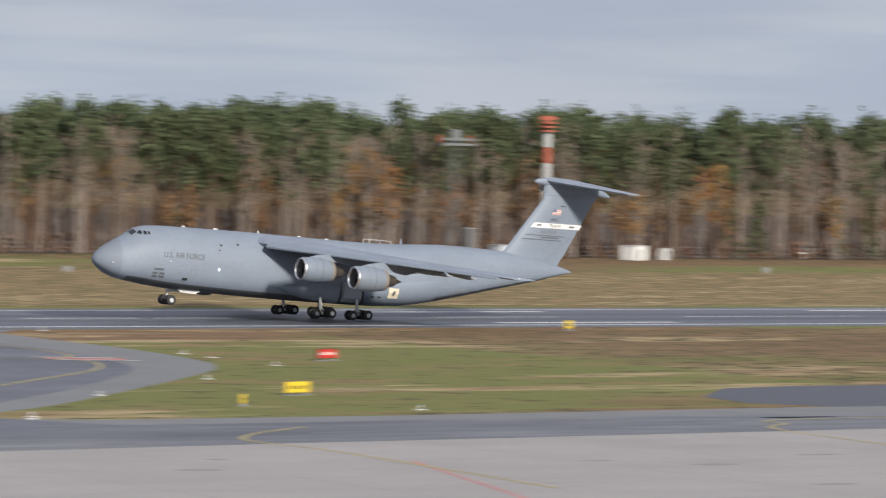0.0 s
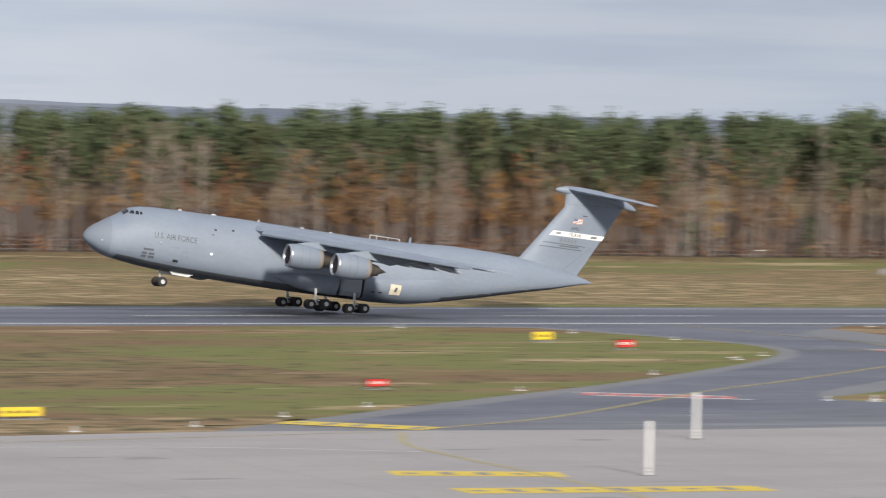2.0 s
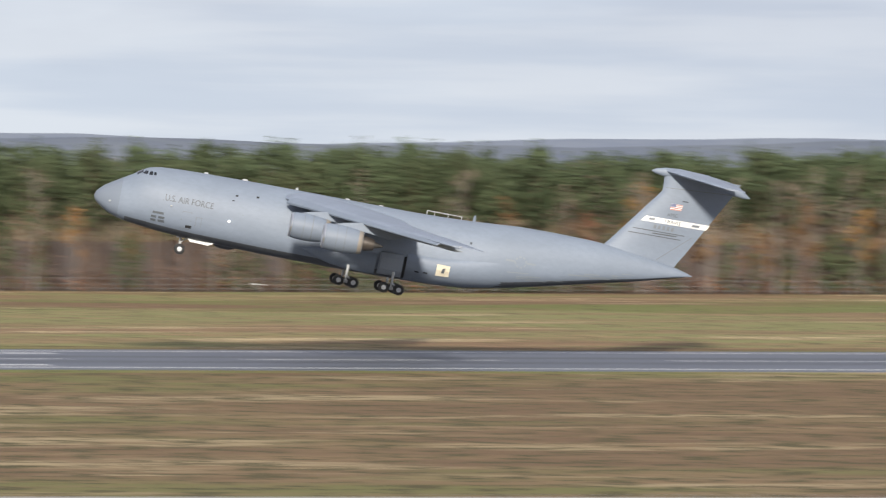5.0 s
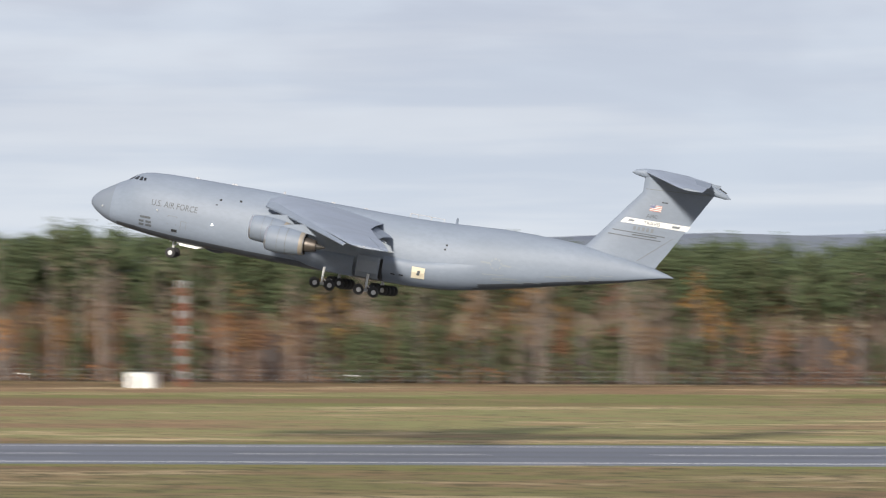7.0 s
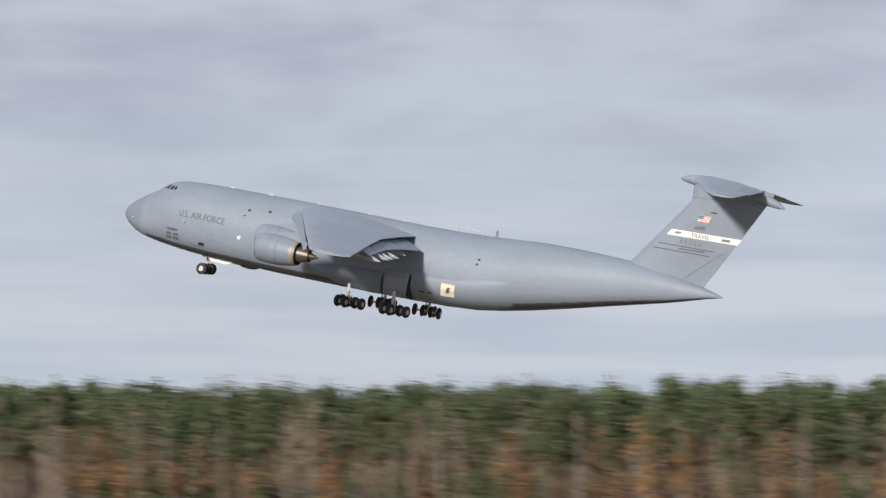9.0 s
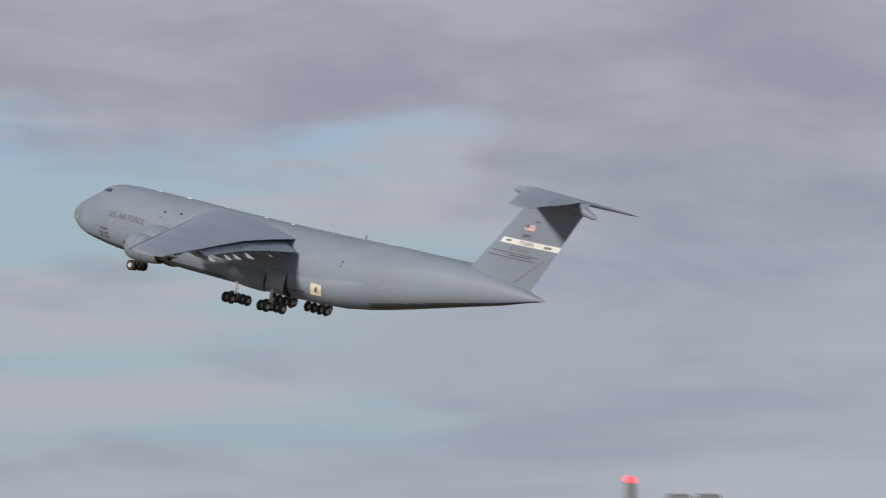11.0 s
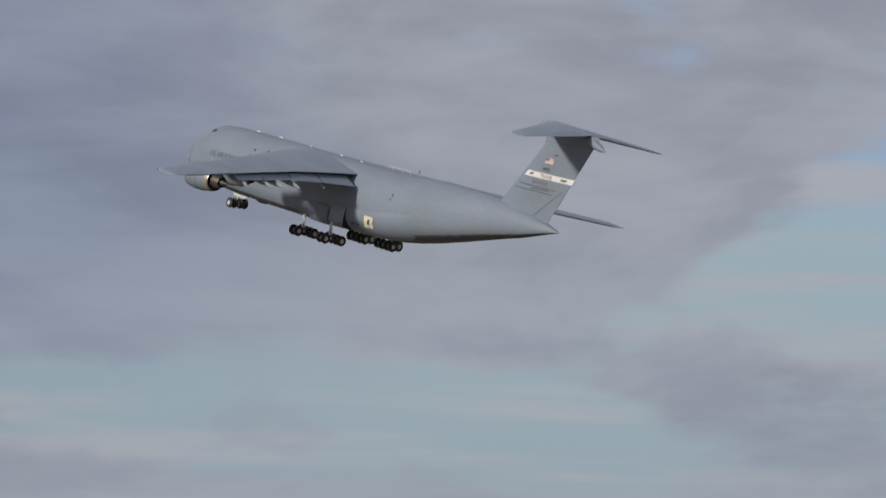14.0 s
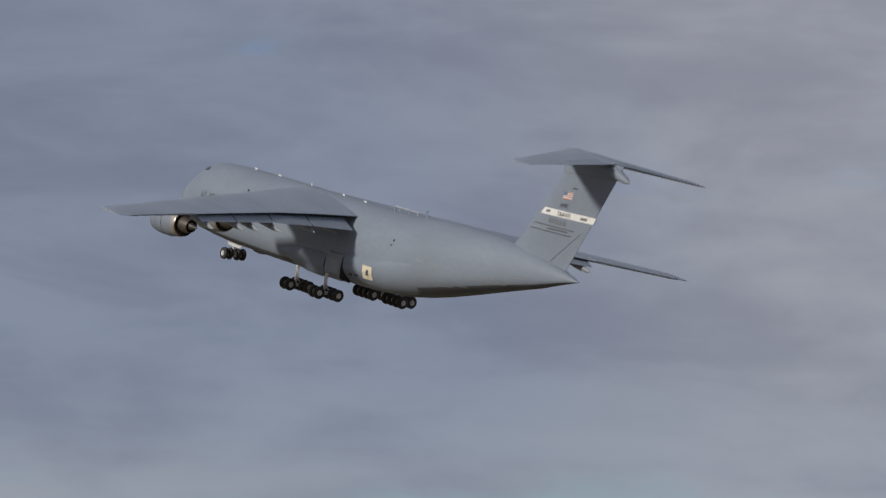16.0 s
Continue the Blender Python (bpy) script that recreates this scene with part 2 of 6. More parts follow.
# ---- materials ----
def material(name, base, rough=0.6, metal=0.0, spots=None, scale=1.0, fine=12.0, amount=0.5, bump=0.0, stretch=(1, 1, 1), island=0.0, obj=0.0, coat=0.0):
    """Base colour, mottled towards spots at two scales, with optional relief and variation from piece to piece."""
    m = bpy.data.materials.new(name)
    m.use_nodes = True
    nt = m.node_tree
    n, l = nt.nodes.new, nt.links.new
    b = nt.nodes["Principled BSDF"]
    b.inputs["Roughness"].default_value, b.inputs["Metallic"].default_value = rough, metal
    b.inputs["Coat Weight"].default_value = coat
    tc, mp = n("ShaderNodeTexCoord"), n("ShaderNodeMapping")
    mp.inputs["Scale"].default_value = stretch
    l(tc.outputs["Object"], mp.inputs["Vector"])
    spots = spots or tuple(c * 0.7 for c in base)
    last = None
    for sc, de, am in ((scale, 5.0, amount), (scale * fine, 3.0, amount * 0.6)):
        t, r = n("ShaderNodeTexNoise"), n("ShaderNodeValToRGB")
        t.inputs["Scale"].default_value, t.inputs["Detail"].default_value = sc, de
        t.inputs["Roughness"].default_value = 0.6
        l(mp.outputs["Vector"], t.inputs["Vector"])
        r.color_ramp.elements[0].position, r.color_ramp.elements[1].position = 0.4, 0.65
        r.color_ramp.elements[1].color = (am, am, am, 1)
        l(t.outputs["Fac"], r.inputs["Fac"])
        mx = n("ShaderNodeMix")
        mx.data_type = "RGBA"
        l(r.outputs["Color"], mx.inputs[0])
        if last:
            l(last.outputs[2], mx.inputs[6])
        else:
            mx.inputs[6].default_value = (*base, 1)
        mx.inputs[7].default_value = (*spots, 1)
        last = mx
        if bump and sc != scale:
            bp = n("ShaderNodeBump")
            bp.inputs["Strength"].default_value, bp.inputs["Distance"].default_value = bump, 0.05
            l(t.outputs["Fac"], bp.inputs["Height"])
            l(bp.outputs["Normal"], b.inputs["Normal"])
    if island or obj:
        hsv = n("ShaderNodeHueSaturation")
        l(last.outputs[2], hsv.inputs["Color"])
        if island:
            g, mr = n("ShaderNodeNewGeometry"), n("ShaderNodeMapRange")
            mr.inputs["To Min"].default_value, mr.inputs["To Max"].default_value = 1 - island, 1 + island
            l(g.outputs["Random Per Island"], mr.inputs["Value"])
            l(mr.outputs["Result"], hsv.inputs["Value"])
        if obj:
            o, mr2 = n("ShaderNodeObjectInfo"), n("ShaderNodeMapRange")
            mr2.inputs["To Min"].default_value, mr2.inputs["To Max"].default_value = 0.5 - obj, 0.5 + obj
            l(o.outputs["Random"], mr2.inputs["Value"])
            l(mr2.outputs["Result"], hsv.inputs["Hue"])
        l(hsv.outputs["Color"], b.inputs["Base Color"])
    else:
        l(last.outputs[2], b.inputs["Base Color"])
    return m


def glow(name, colour, strength):
    m = bpy.data.materials.new(name)
    m.use_nodes = True
    b = m.node_tree.nodes["Principled BSDF"]
    b.inputs["Base Color"].default_value = (*colour, 1)
    b.inputs["Emission Color"].default_value = (*colour, 1)
    b.inputs["Emission Strength"].default_value = strength
    return m


SKIN = material("grey_paint", (0.206, 0.244, 0.302), 0.56, 0.0, (0.165, 0.196, 0.243), 0.22, 12, 0.62, 0.02, (0.5, 1, 1))
ROUNDEL = material("faint_marking", (0.225, 0.255, 0.28), 0.5, 0.0, (0.2, 0.225, 0.25), 2, 6, 0.4)
FAIRING = material("pale_grey_paint", (0.25, 0.28, 0.315), 0.55, 0.0, (0.22, 0.245, 0.28), 0.4, 10, 0.5)
# wing grey, its base lifted towards blue to carry some sky sheen
SKIN_TOP = material("grey_wing_paint", (0.238, 0.278, 0.348), 0.42, 0.0, (0.172, 0.203, 0.252), 0.25, 12, 0.65, 0.02, (0.5, 1, 1))
# dark, dirty belly paint, deepened further to hold the underside's shade
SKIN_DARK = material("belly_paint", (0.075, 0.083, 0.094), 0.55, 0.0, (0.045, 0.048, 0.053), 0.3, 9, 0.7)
RADOME = material("radome_paint", (0.17, 0.20, 0.245), 0.6, 0.0, (0.18, 0.205, 0.24), 0.4, 10, 0.4)
PANEL = material("panel_lines", (0.17, 0.19, 0.21), 0.5, 0.0, (0.13, 0.14, 0.16), 2, 6, 0.4)
METAL = material("bare_metal", (0.62, 0.63, 0.65), 0.28, 0.9, (0.5, 0.5, 0.52), 2, 8, 0.3)
DULL = material("dull_metal", (0.35, 0.35, 0.36), 0.4, 0.8, (0.22, 0.2, 0.19), 1.5, 8, 0.5)
BURNT = material("burnt_metal", (0.15, 0.13, 0.115), 0.45, 0.7, (0.09, 0.08, 0.07), 2, 8, 0.5)
SOOT = material("sooty_metal", (0.09, 0.085, 0.08), 0.5, 0.5, (0.04, 0.04, 0.04), 2, 8, 0.5)
STRUT = material("gear_white", (0.62, 0.63, 0.63), 0.4, 0.1, (0.4, 0.39, 0.37), 3, 8, 0.4)
TYRE = material("tyre_rubber", (0.022, 0.022, 0.023), 0.75, 0, (0.04, 0.038, 0.036), 3, 8, 0.5)
HUB = material("wheel_hub", (0.55, 0.56, 0.57), 0.4, 0.2, (0.35, 0.34, 0.33), 4, 6, 0.4)
DARK = material("dark_cavity", (0.02, 0.021, 0.023), 0.8, 0, (0.012, 0.012, 0.012), 1, 6, 0.4)
GLASS = material("cockpit_glass", (0.015, 0.018, 0.022), 0.08, 0.0, (0.02, 0.022, 0.026), 1, 4, 0.3)
LETTER = material("dark_grey_lettering", (0.075, 0.085, 0.095), 0.55, 0, (0.11, 0.12, 0.13), 2, 8, 0.4)
WHITE = material("white_paint", (0.76, 0.76, 0.74), 0.5, 0, (0.6, 0.59, 0.56), 1.5, 8, 0.4)
CREAM = material("cream_panel", (0.70, 0.64, 0.50), 0.5, 0, (0.5, 0.44, 0.33), 1.5, 8, 0.5)
TAN = material("stained_ring", (0.31, 0.28, 0.24), 0.5, 0.2, (0.25, 0.21, 0.17), 1.5, 8, 0.5)
REDP = material("red_paint", (0.52, 0.03, 0.025), 0.5, 0, (0.36, 0.03, 0.02), 2, 8, 0.4)
ORANGEP = material("red_orange_paint", (0.36, 0.09, 0.05), 0.6, 0, (0.28, 0.10, 0.07), 1, 8, 0.4)
FLAGRED = material("faded_flag_red", (0.42, 0.15, 0.12), 0.5, 0, (0.36, 0.14, 0.11), 2, 8, 0.3)
BLUEP = material("flag_blue", (0.16, 0.17, 0.26), 0.5, 0, (0.06, 0.08, 0.2), 2, 8, 0.3)
YELLOW = material("yellow_paint", (0.72, 0.52, 0.03), 0.5, 0, (0.6, 0.42, 0.04), 1.5, 8, 0.4)
LAMP_ON = glow("nav_light", (1.0, 0.97, 0.88), 3.0)
LAMP_RED = glow("beacon_red", (1.0, 0.05, 0.06), 2.2)


def part(name, bm, mat, parent, label="", smooth=False):
    """Link a bmesh as one mesh object under a thing or a part."""
    me = bpy.data.meshes.new(name)
    bmesh.ops.recalc_face_normals(bm, faces=bm.faces)
    bm.to_mesh(me)
    bm.free()
    for m in (mat if isinstance(mat, (list, tuple)) else (mat,)):
        me.materials.append(m)
    if smooth:
        me.shade_smooth()
        me.set_sharp_from_angle(angle=radians(38))
    ob = new(name, me)
    ob.parent = parent
    if label:
        ob["label"] = label
    return ob


def loft(bm, rings, caps=True, mat=0, closed=True):
    vs = [[bm.verts.new(p) for p in ring] for ring in rings]
    k = len(rings[0])
    for a, b in zip(vs, vs[1:]):
        for i in range(k if closed else k - 1):
            f = bm.faces.new((a[i], a[(i + 1) % k], b[(i + 1) % k], b[i]))
            f.material_index = mat
    if caps:
        for ring in (vs[0], vs[-1]):
            f = bm.faces.new(ring)
            f.material_index = mat
    return bm


def box(bm, a, b, mat=0, bevel=0.0):
    m = Matrix.Translation((Vector(a) + Vector(b)) / 2) @ Matrix.Diagonal((*(abs(q - p) for p, q in zip(a, b)), 1))
    got = bmesh.ops.create_cube(bm, size=1, matrix=m)
    faces = {f for v in got["verts"] for f in v.link_faces}
    for f in faces:
        f.material_index = mat
    if bevel:
        bmesh.ops.bevel(bm, geom=list({e for v in got["verts"] for e in v.link_edges}), offset=bevel, segments=1, affect="EDGES")
    return bm


def rod(bm, a, b, r, r2=None, sides=10, mat=0):
    a, b = Vector(a), Vector(b)
    ax = (b - a).normalized()
    u = ax.orthogonal().normalized()
    w = ax.cross(u)
    rings = [[p + (u * math.cos(t) + w * math.sin(t)) * rr for t in (2 * math.pi * i / sides for i in range(sides))] for p, rr in ((a, r), (b, r if r2 is None else r2))]
    return loft(bm, rings, True, mat)


def lathe(bm, profile, origin, axis=(1, 0, 0), sides=32, mats=None):
    """Profile of (along, radius) about an axis; mats: material of each span."""
    ax = Vector(axis).normalized()
    u = ax.orthogonal().normalized()
    w = ax.cross(u)
    o = Vector(origin)
    vs = [[bm.verts.new(o + ax * s + (u * math.cos(t) + w * math.sin(t)) * max(r, 0.002)) for t in (2 * math.pi * i / sides for i in range(sides))] for s, r in profile]
    for j, (a, b) in enumerate(zip(vs, vs[1:])):
        for i in range(sides):
            f = bm.faces.new((a[i], a[(i + 1) % sides], b[(i + 1) % sides], b[i]))
            f.material_index = mats[j] if mats else 0
    return bm


def letters(text, size, bold=False):
    """Outlines of a line of text as 2D triangles: vertices and faces, from the built-in font."""
    cu = bpy.data.curves.new("lettering", "FONT")
    cu.body, cu.size, cu.align_x, cu.align_y = text, size, "LEFT", "BOTTOM"
    cu.resolution_u = 3
    ob = bpy.data.objects.new("lettering", cu)
    me = bpy.data.meshes.new_from_object(ob)
    vs, fs = [tuple(v.co) for v in me.vertices], [tuple(p.vertices) for p in me.polygons]
    bpy.data.objects.remove(ob)
    bpy.data.curves.remove(cu)
    bpy.data.meshes.remove(me)
    return vs, fs


# ---- the aircraft ----
# body places: metres aft of the nose tip, to the left of the centre line, above the nose tip
def P(aft, lat, up):
    return Vector((aft - 33.2, -lat, up + 4.95))


HULL = [(0, .05, -.05, .05), (.12, .45, -.38, .42), (.4, .83, -.7, .78), (1, 1.4, -1.15, 1.28), (2, 2.05, -1.72, 1.85), (3, 2.68, -2.05, 2.3), (3.9, 3.2, -2.25, 2.6),
        (5.1, 4.02, -2.42, 2.95), (5.6, 4.3, -2.48, 3.06), (6.2, 4.48, -2.54, 3.17), (7, 4.62, -2.65, 3.3), (9, 4.77, -2.82, 3.5), (12.3, 4.86, -3.0, 3.6), (19.7, 4.97, -3.12, 3.6),
        (28, 4.99, -3.12, 3.6), (36, 5.0, -3.02, 3.6), (40, 5.08, -2.92, 3.6), (43.6, 5.25, -2.66, 3.55), (46.4, 5.45, -2.2, 3.45), (49.5, 5.68, -1.55, 3.22),
        (53.5, 5.74, -.6, 2.78), (57.9, 5.68, .49, 2.15), (61, 5.5, 1.25, 1.68), (64.3, 5.12, 2.04, 1.2), (68, 4.4, 3.1, .62), (69.6, 4.0, 3.52, .3), (70.3, 3.76, 3.68, .05)]
NU, NL, MIDDLE = 2.05, 2.7, 0.42


def hull_at(aft):
    s = [row[0] for row in HULL]
    return [float(np.interp(aft, s, [row[k] for row in HULL])) for k in (1, 2, 3)]


def skin(aft, up, off=0.02):
    """A place on the left side of the hull."""
    top, low, half = hull_at(aft)
    zc = low + MIDDLE * (top - low)
    n, s = (NU, (up - zc) / (top - zc)) if up > zc else (NL, (zc - up) / (zc - low))
    s = min(max(s, 0), 0.999)
    return P(aft, half * (1 - s ** n) ** (1 / n) + off, up)


def hull_ring(aft, top, low, half, count=44):
    zc, ring = low + MIDDLE * (top - low), []
    for i in range(count):
        t = 2 * math.pi * (i + 0.5) / count
        c, s = math.cos(t), math.sin(t)
        n = NU if s > 0 else NL
        x = math.copysign(abs(c) ** (2 / n), c) * half
        z = zc + (abs(s) ** (2 / n) * (top - zc) if s > 0 else -abs(s) ** (2 / n) * (zc - low))
        ring.append(P(aft, x, z))
    return ring


def dense(rows, step=1.2):
    out = []
    for a, b in zip(rows, rows[1:]):
        k = max(1, round((b[0] - a[0]) / step))
        out += [tuple(p + (q - p) * j / k for p, q in zip(a, b)) for j in range(k)]
    return out + [rows[-1]]


def foil(le, chord, thick, place, count=10):
    """A ring round an aerofoil: place(aft, up offset) gives the point."""
    xs = [0.5 - 0.5 * math.cos(math.pi * i / count) for i in range(count + 1)]
    half = [5 * thick * (0.2969 * math.sqrt(x) - 0.126 * x - 0.3516 * x * x + 0.2843 * x ** 3 - 0.1015 * x ** 4) for x in xs]
    up = [place(le + chord * x, chord * h * 1.15) for x, h in zip(xs, half)]
    dn = [place(le + chord * x, -chord * h * 0.85 - chord * 0.002) for x, h in zip(xs, half)]
    return up + dn[-1:0:-1]


# wing stations: left of centre, leading edge, chord, height, thickness
WING = [(0.0, 20.6, 15.2, 3.85, .125), (3.6, 22.3, 13.6, 3.72, .12), (7.0, 24.25, 11.7, 3.55, .115), (12.1, 27.2, 9.3, 3.28, .11), (19.0, 31.0, 7.6, 2.88, .105), (27.0, 35.4, 5.9, 2.40, .10), (33.4, 38.85, 4.5, 2.0, .095), (33.95, 39.6, 3.5, 1.97, .08)]


def wing_at(lat):
    s = [w[0] for w in WING]
    return [float(np.interp(abs(lat), s, [w[k] for w in WING])) for k in (1, 2, 3, 4)]


FRONT_POD = [(24.5, .0, .05), (26, .2, .6), (28, .2, 1.1), (30, .28, 1.35), (32.2, .3, 1.4), (33.4, .28, 1.35)]
REAR_POD = [(36.9, .46), (38, .5), (40.5, .46), (43, .34), (46, .15), (49, -.06)]


def pod_side(aft, up, off=0.02):
    """A place on the left rear wheel pod, which swells out of the hull."""
    swell = float(np.interp(aft, [r[0] for r in REAR_POD], [r[1] for r in REAR_POD]))
    mid = -1.4 + max(0, aft - 40.5) * .12
    q = skin(aft, up, 0)
    return P(aft, -q.y + swell * math.sqrt(max(0, 1 - ((up - mid) / 1.6) ** 2)) + off, up)


def fin_edge(up):
    """Leading and trailing edge of the fin at a height."""
    le = np.interp(up, [4.3, 6.0, 13.0, 15.4], [58.2, 59.8, 65.0, 64.9])
    te = np.interp(up, [4.36, 14.13, 15.4], [68.05, 73.4, 74.0])
    return float(le), float(te)


def fin_side(aft, up, off=0.03):
    le, te = fin_edge(up)
    x = min(max((aft - le) / (te - le), 0.01), 1)
    h = 5 * 0.115 * (0.2969 * math.sqrt(x) - 0.126 * x - 0.3516 * x * x + 0.2843 * x ** 3 - 0.1015 * x ** 4) * (te - le) * 1.15
    return P(aft, h + off, up)


def patch(bm, place, a, b, c, d, k=6, mat=0):
    """A thin patch between four corners, each vertex put in its place on a surface."""
    a, b, c, d = (np.array(q) for q in (a, b, c, d))
    g = [[bm.verts.new(place(*((1 - v) * ((1 - w) * a + w * b) + v * ((1 - w) * d + w * c)))) for w in (i / k for i in range(k + 1))] for v in (0, 0.5, 1)]
    for p, q in zip(g, g[1:]):
        for i in range(k):
            bm.faces.new((p[i], p[i + 1], q[i + 1], q[i])).material_index = mat


def writing(text, size, place, slope=0.0, slant=0.0):
    """Raised lettering; place takes (along, up). The line runs aft as seen from the left side."""
    vs, fs = letters(text, size)
    bm = bmesh.new()
    made = [bm.verts.new(place(x + slant * y, y + slope * x)) for x, y, _ in vs]
    for f in fs:
        try:
            bm.faces.new([made[i] for i in f])
        except ValueError:
            pass
    return bm


def wheel_mesh(r=0.62, w=0.42):
    bm = bmesh.new()
    prof = [(-w / 2 + .02, .02), (-w / 2 + .05, .22), (-w / 2 + .01, .28), (-w / 2, r * .72), (-w / 2 + .07, r * .93), (-w / 4, r), (w / 4, r), (w / 2 - .07, r * .93), (w / 2, r * .72), (w / 2 - .01, .28), (w / 2 - .05, .22), (w / 2 - .02, .02)]
    lathe(bm, prof, (0, 0, 0), (0, 1, 0), 20, [1, 1, 0, 0, 0, 0, 0, 0, 0, 1, 1])
    me = bpy.data.meshes.new("wheel")
    bmesh.ops.recalc_face_normals(bm, faces=bm.faces)
    bm.to_mesh(me)
    bm.free()
    me.materials.append(TYRE)
    me.materials.append(HUB)
    me.shade_smooth()
    me.set_sharp_from_angle(angle=radians(40))
    return me


BOGIES = []


def aircraft():
    plane = tagged(new("cargo_jet"), "huge grey four-engined military cargo jet with lowered wheels, taking off", "aircraft")
    plane.empty_display_size = 4
    # hull
    bm = bmesh.new()
    loft(bm, [hull_ring(*r) for r in dense(HULL)])
    # lowest hull faces take the belly colour with its painted-in shade
    for f in bm.faces:
        c = f.calc_center_median()
        top, low, _ = hull_at(c.x + 33.2)
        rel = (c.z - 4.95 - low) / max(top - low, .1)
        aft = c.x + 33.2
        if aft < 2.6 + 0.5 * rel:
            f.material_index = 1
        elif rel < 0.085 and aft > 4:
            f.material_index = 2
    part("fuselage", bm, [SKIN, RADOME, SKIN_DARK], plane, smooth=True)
    # wheel pods on the flanks
    for s in (1, -1):
        bm = bmesh.new()
        rings = []
        for a, out, hh in FRONT_POD:
            half = hull_at(a)[2]
            rings.append([P(a, s * (half - .55 + (out + .5) * max(math.cos(t), -0.6)), -1.55 + hh * math.sin(t)) for t in (2 * math.pi * i / 20 for i in range(20))])
        loft(bm, rings)
        part("front_wheel_pod", bm, SKIN, plane, smooth=True)
        bm = bmesh.new()
        rings = []
        for a in np.linspace(36.9, 49, 16):
            mid, low = -1.4 + max(0, a - 40.5) * .12, hull_at(a)[1]
            ups = np.linspace(max(mid - 1.6, low + .12), mid + 1.6, 15)
            outer = [pod_side(a, u, 0) for u in ups]
            ring = outer + [q + Vector((0, .7, 0)) for q in reversed(outer[1:-1])]
            rings.append([Vector((q.x, s * q.y, q.z)) for q in ring])
        loft(bm, rings)
        part("rear_wheel_pod", bm, SKIN, plane, smooth=True)
        # gear door standing proud between the pods, with a solid dark fill behind it for the slot's shade
        bm = bmesh.new()
        rings = []
        for a, out in ((33.75, .18), (33.95, .42), (36.4, .5), (36.55, .3)):
            half = hull_at(a)[2]
            rings.append([P(a, s * (half + y), u) for y, u in ((-.9, -2.75), (out * .55 - .15, -2.7), (out, -2.1), (out, -.75), (out * .6, -.2), (-.5, .1))])
        loft(bm, rings)
        # paler than the hull: sunlight on the door is put into its colour
        part("main_gear_door", bm, FAIRING, plane, "gear door beside the wheel bay, its sunlit look painted pale grey")
        bm = bmesh.new()
        loft(bm, [[P(a, s * (hull_at(a)[2] + y), u) for y, u in ((-.9, -2.8), (.22, -2.5), (.3, -1.5), (.2, -.4), (-.5, .0))] for a in (36.56, 36.89)])
        part("pod_slot", bm, DARK, plane)
    # wing: both halves in one structure each
    for s, name in ((1, "left_wing"), (-1, "right_wing")):
        bm = bmesh.new()
        rings = [foil(le, ch, th, lambda a, u, lat=lat, z=z: P(a, s * lat, z + u)) for lat, le, ch, z, th in WING]
        loft(bm, rings)
        part(name, bm, SKIN_TOP, plane, smooth=True)
        # flaps, lowered a little, in four panels
        for l0, l1 in ((3.8, 8.4), (8.55, 13.3), (13.45, 18.4), (18.55, 23.4)):
            bm = bmesh.new()
            rings = []
            for lat in (l0, l1):
                le, ch, z, th = wing_at(lat)
                fc = ch * .225
                rings.append([P(le + ch * .89 + x * fc, s * lat, z - .016 * ch - .05 - x * fc * .32 + y * fc) for x, y in ((0, .02), (.12, .09), (.4, .08), (1, 0), (.4, -.03), (.1, -.04))])
            loft(bm, rings)
            part("flap", bm, SKIN, plane, smooth=True)
        bm = bmesh.new()   # solid dark strip for the shade in the slot before the flaps
        rings = []
        for lat in (3.8, 8, 13.3, 18.4, 23.4):
            le, ch, z, th = wing_at(lat)
            rings.append([P(le + ch * x, s * lat, z + y * ch - k) for x, y, k in ((.84, -.010, .06), (.985, -.004, .02), (.98, -.010, .04), (.86, -.024, .10))])
        loft(bm, rings)
        part("flap_slot", bm, DARK, plane)
        bm = bmesh.new()
        rings = []
        for lat in (24.0, 32.6):
            le, ch, z, th = wing_at(lat)
            rings.append([P(le + ch * (.8 + .2 * x), s * lat, z + y * ch) for x, y in ((0, .034), (1, .012), (1, -.012), (0, -.034))])
        loft(bm, rings)
        part("aileron", bm, SKIN_TOP, plane)
        # drooped leading edge
        bm = bmesh.new()
        rings = []
        for lat in (4.2, 12, 22, 33):
            le, ch, z, th = wing_at(lat)
            rings.append([P(le + x * ch - .62, s * lat, z - .24 + y * ch) for x, y in ((.0, -.022), (-.008, -.005), (.02, .026), (.07, .046), (.075, .036), (.03, .01), (.02, -.012))])
        loft(bm, rings)
        part("slat", bm, SKIN, plane, smooth=True)
        for lat in (5.4, 8.5, 13.4, 16.4, 18.5, 22.6):
            le, ch, z, th = wing_at(lat)
            bm = bmesh.new()
            k = min(1, ch / 9)
            rings = [[P(le + ch * .6 + d * k, s * (lat + r * .7 * math.cos(t)), z - .05 * ch - .22 * k - d * .13 * k + r * math.sin(t)) for t in (2 * math.pi * i / 10 for i in range(10))]
                     for d, r in ((0, .02), (.8, .26), (2.2, .36), (4.0, .34), (5.4, .22), (6.2, .03))]
            loft(bm, rings)
            part("flap_fairing", bm, FAIRING, plane, smooth=True)
        for lat, colour in ((33.97, LAMP_ON),):
            bm = bmesh.new()
            bmesh.ops.create_icosphere(bm, subdivisions=1, radius=.1, matrix=Matrix.Translation(P(40.6, s * lat, 2.04)))
            part("tip_light", bm, HUB, plane)
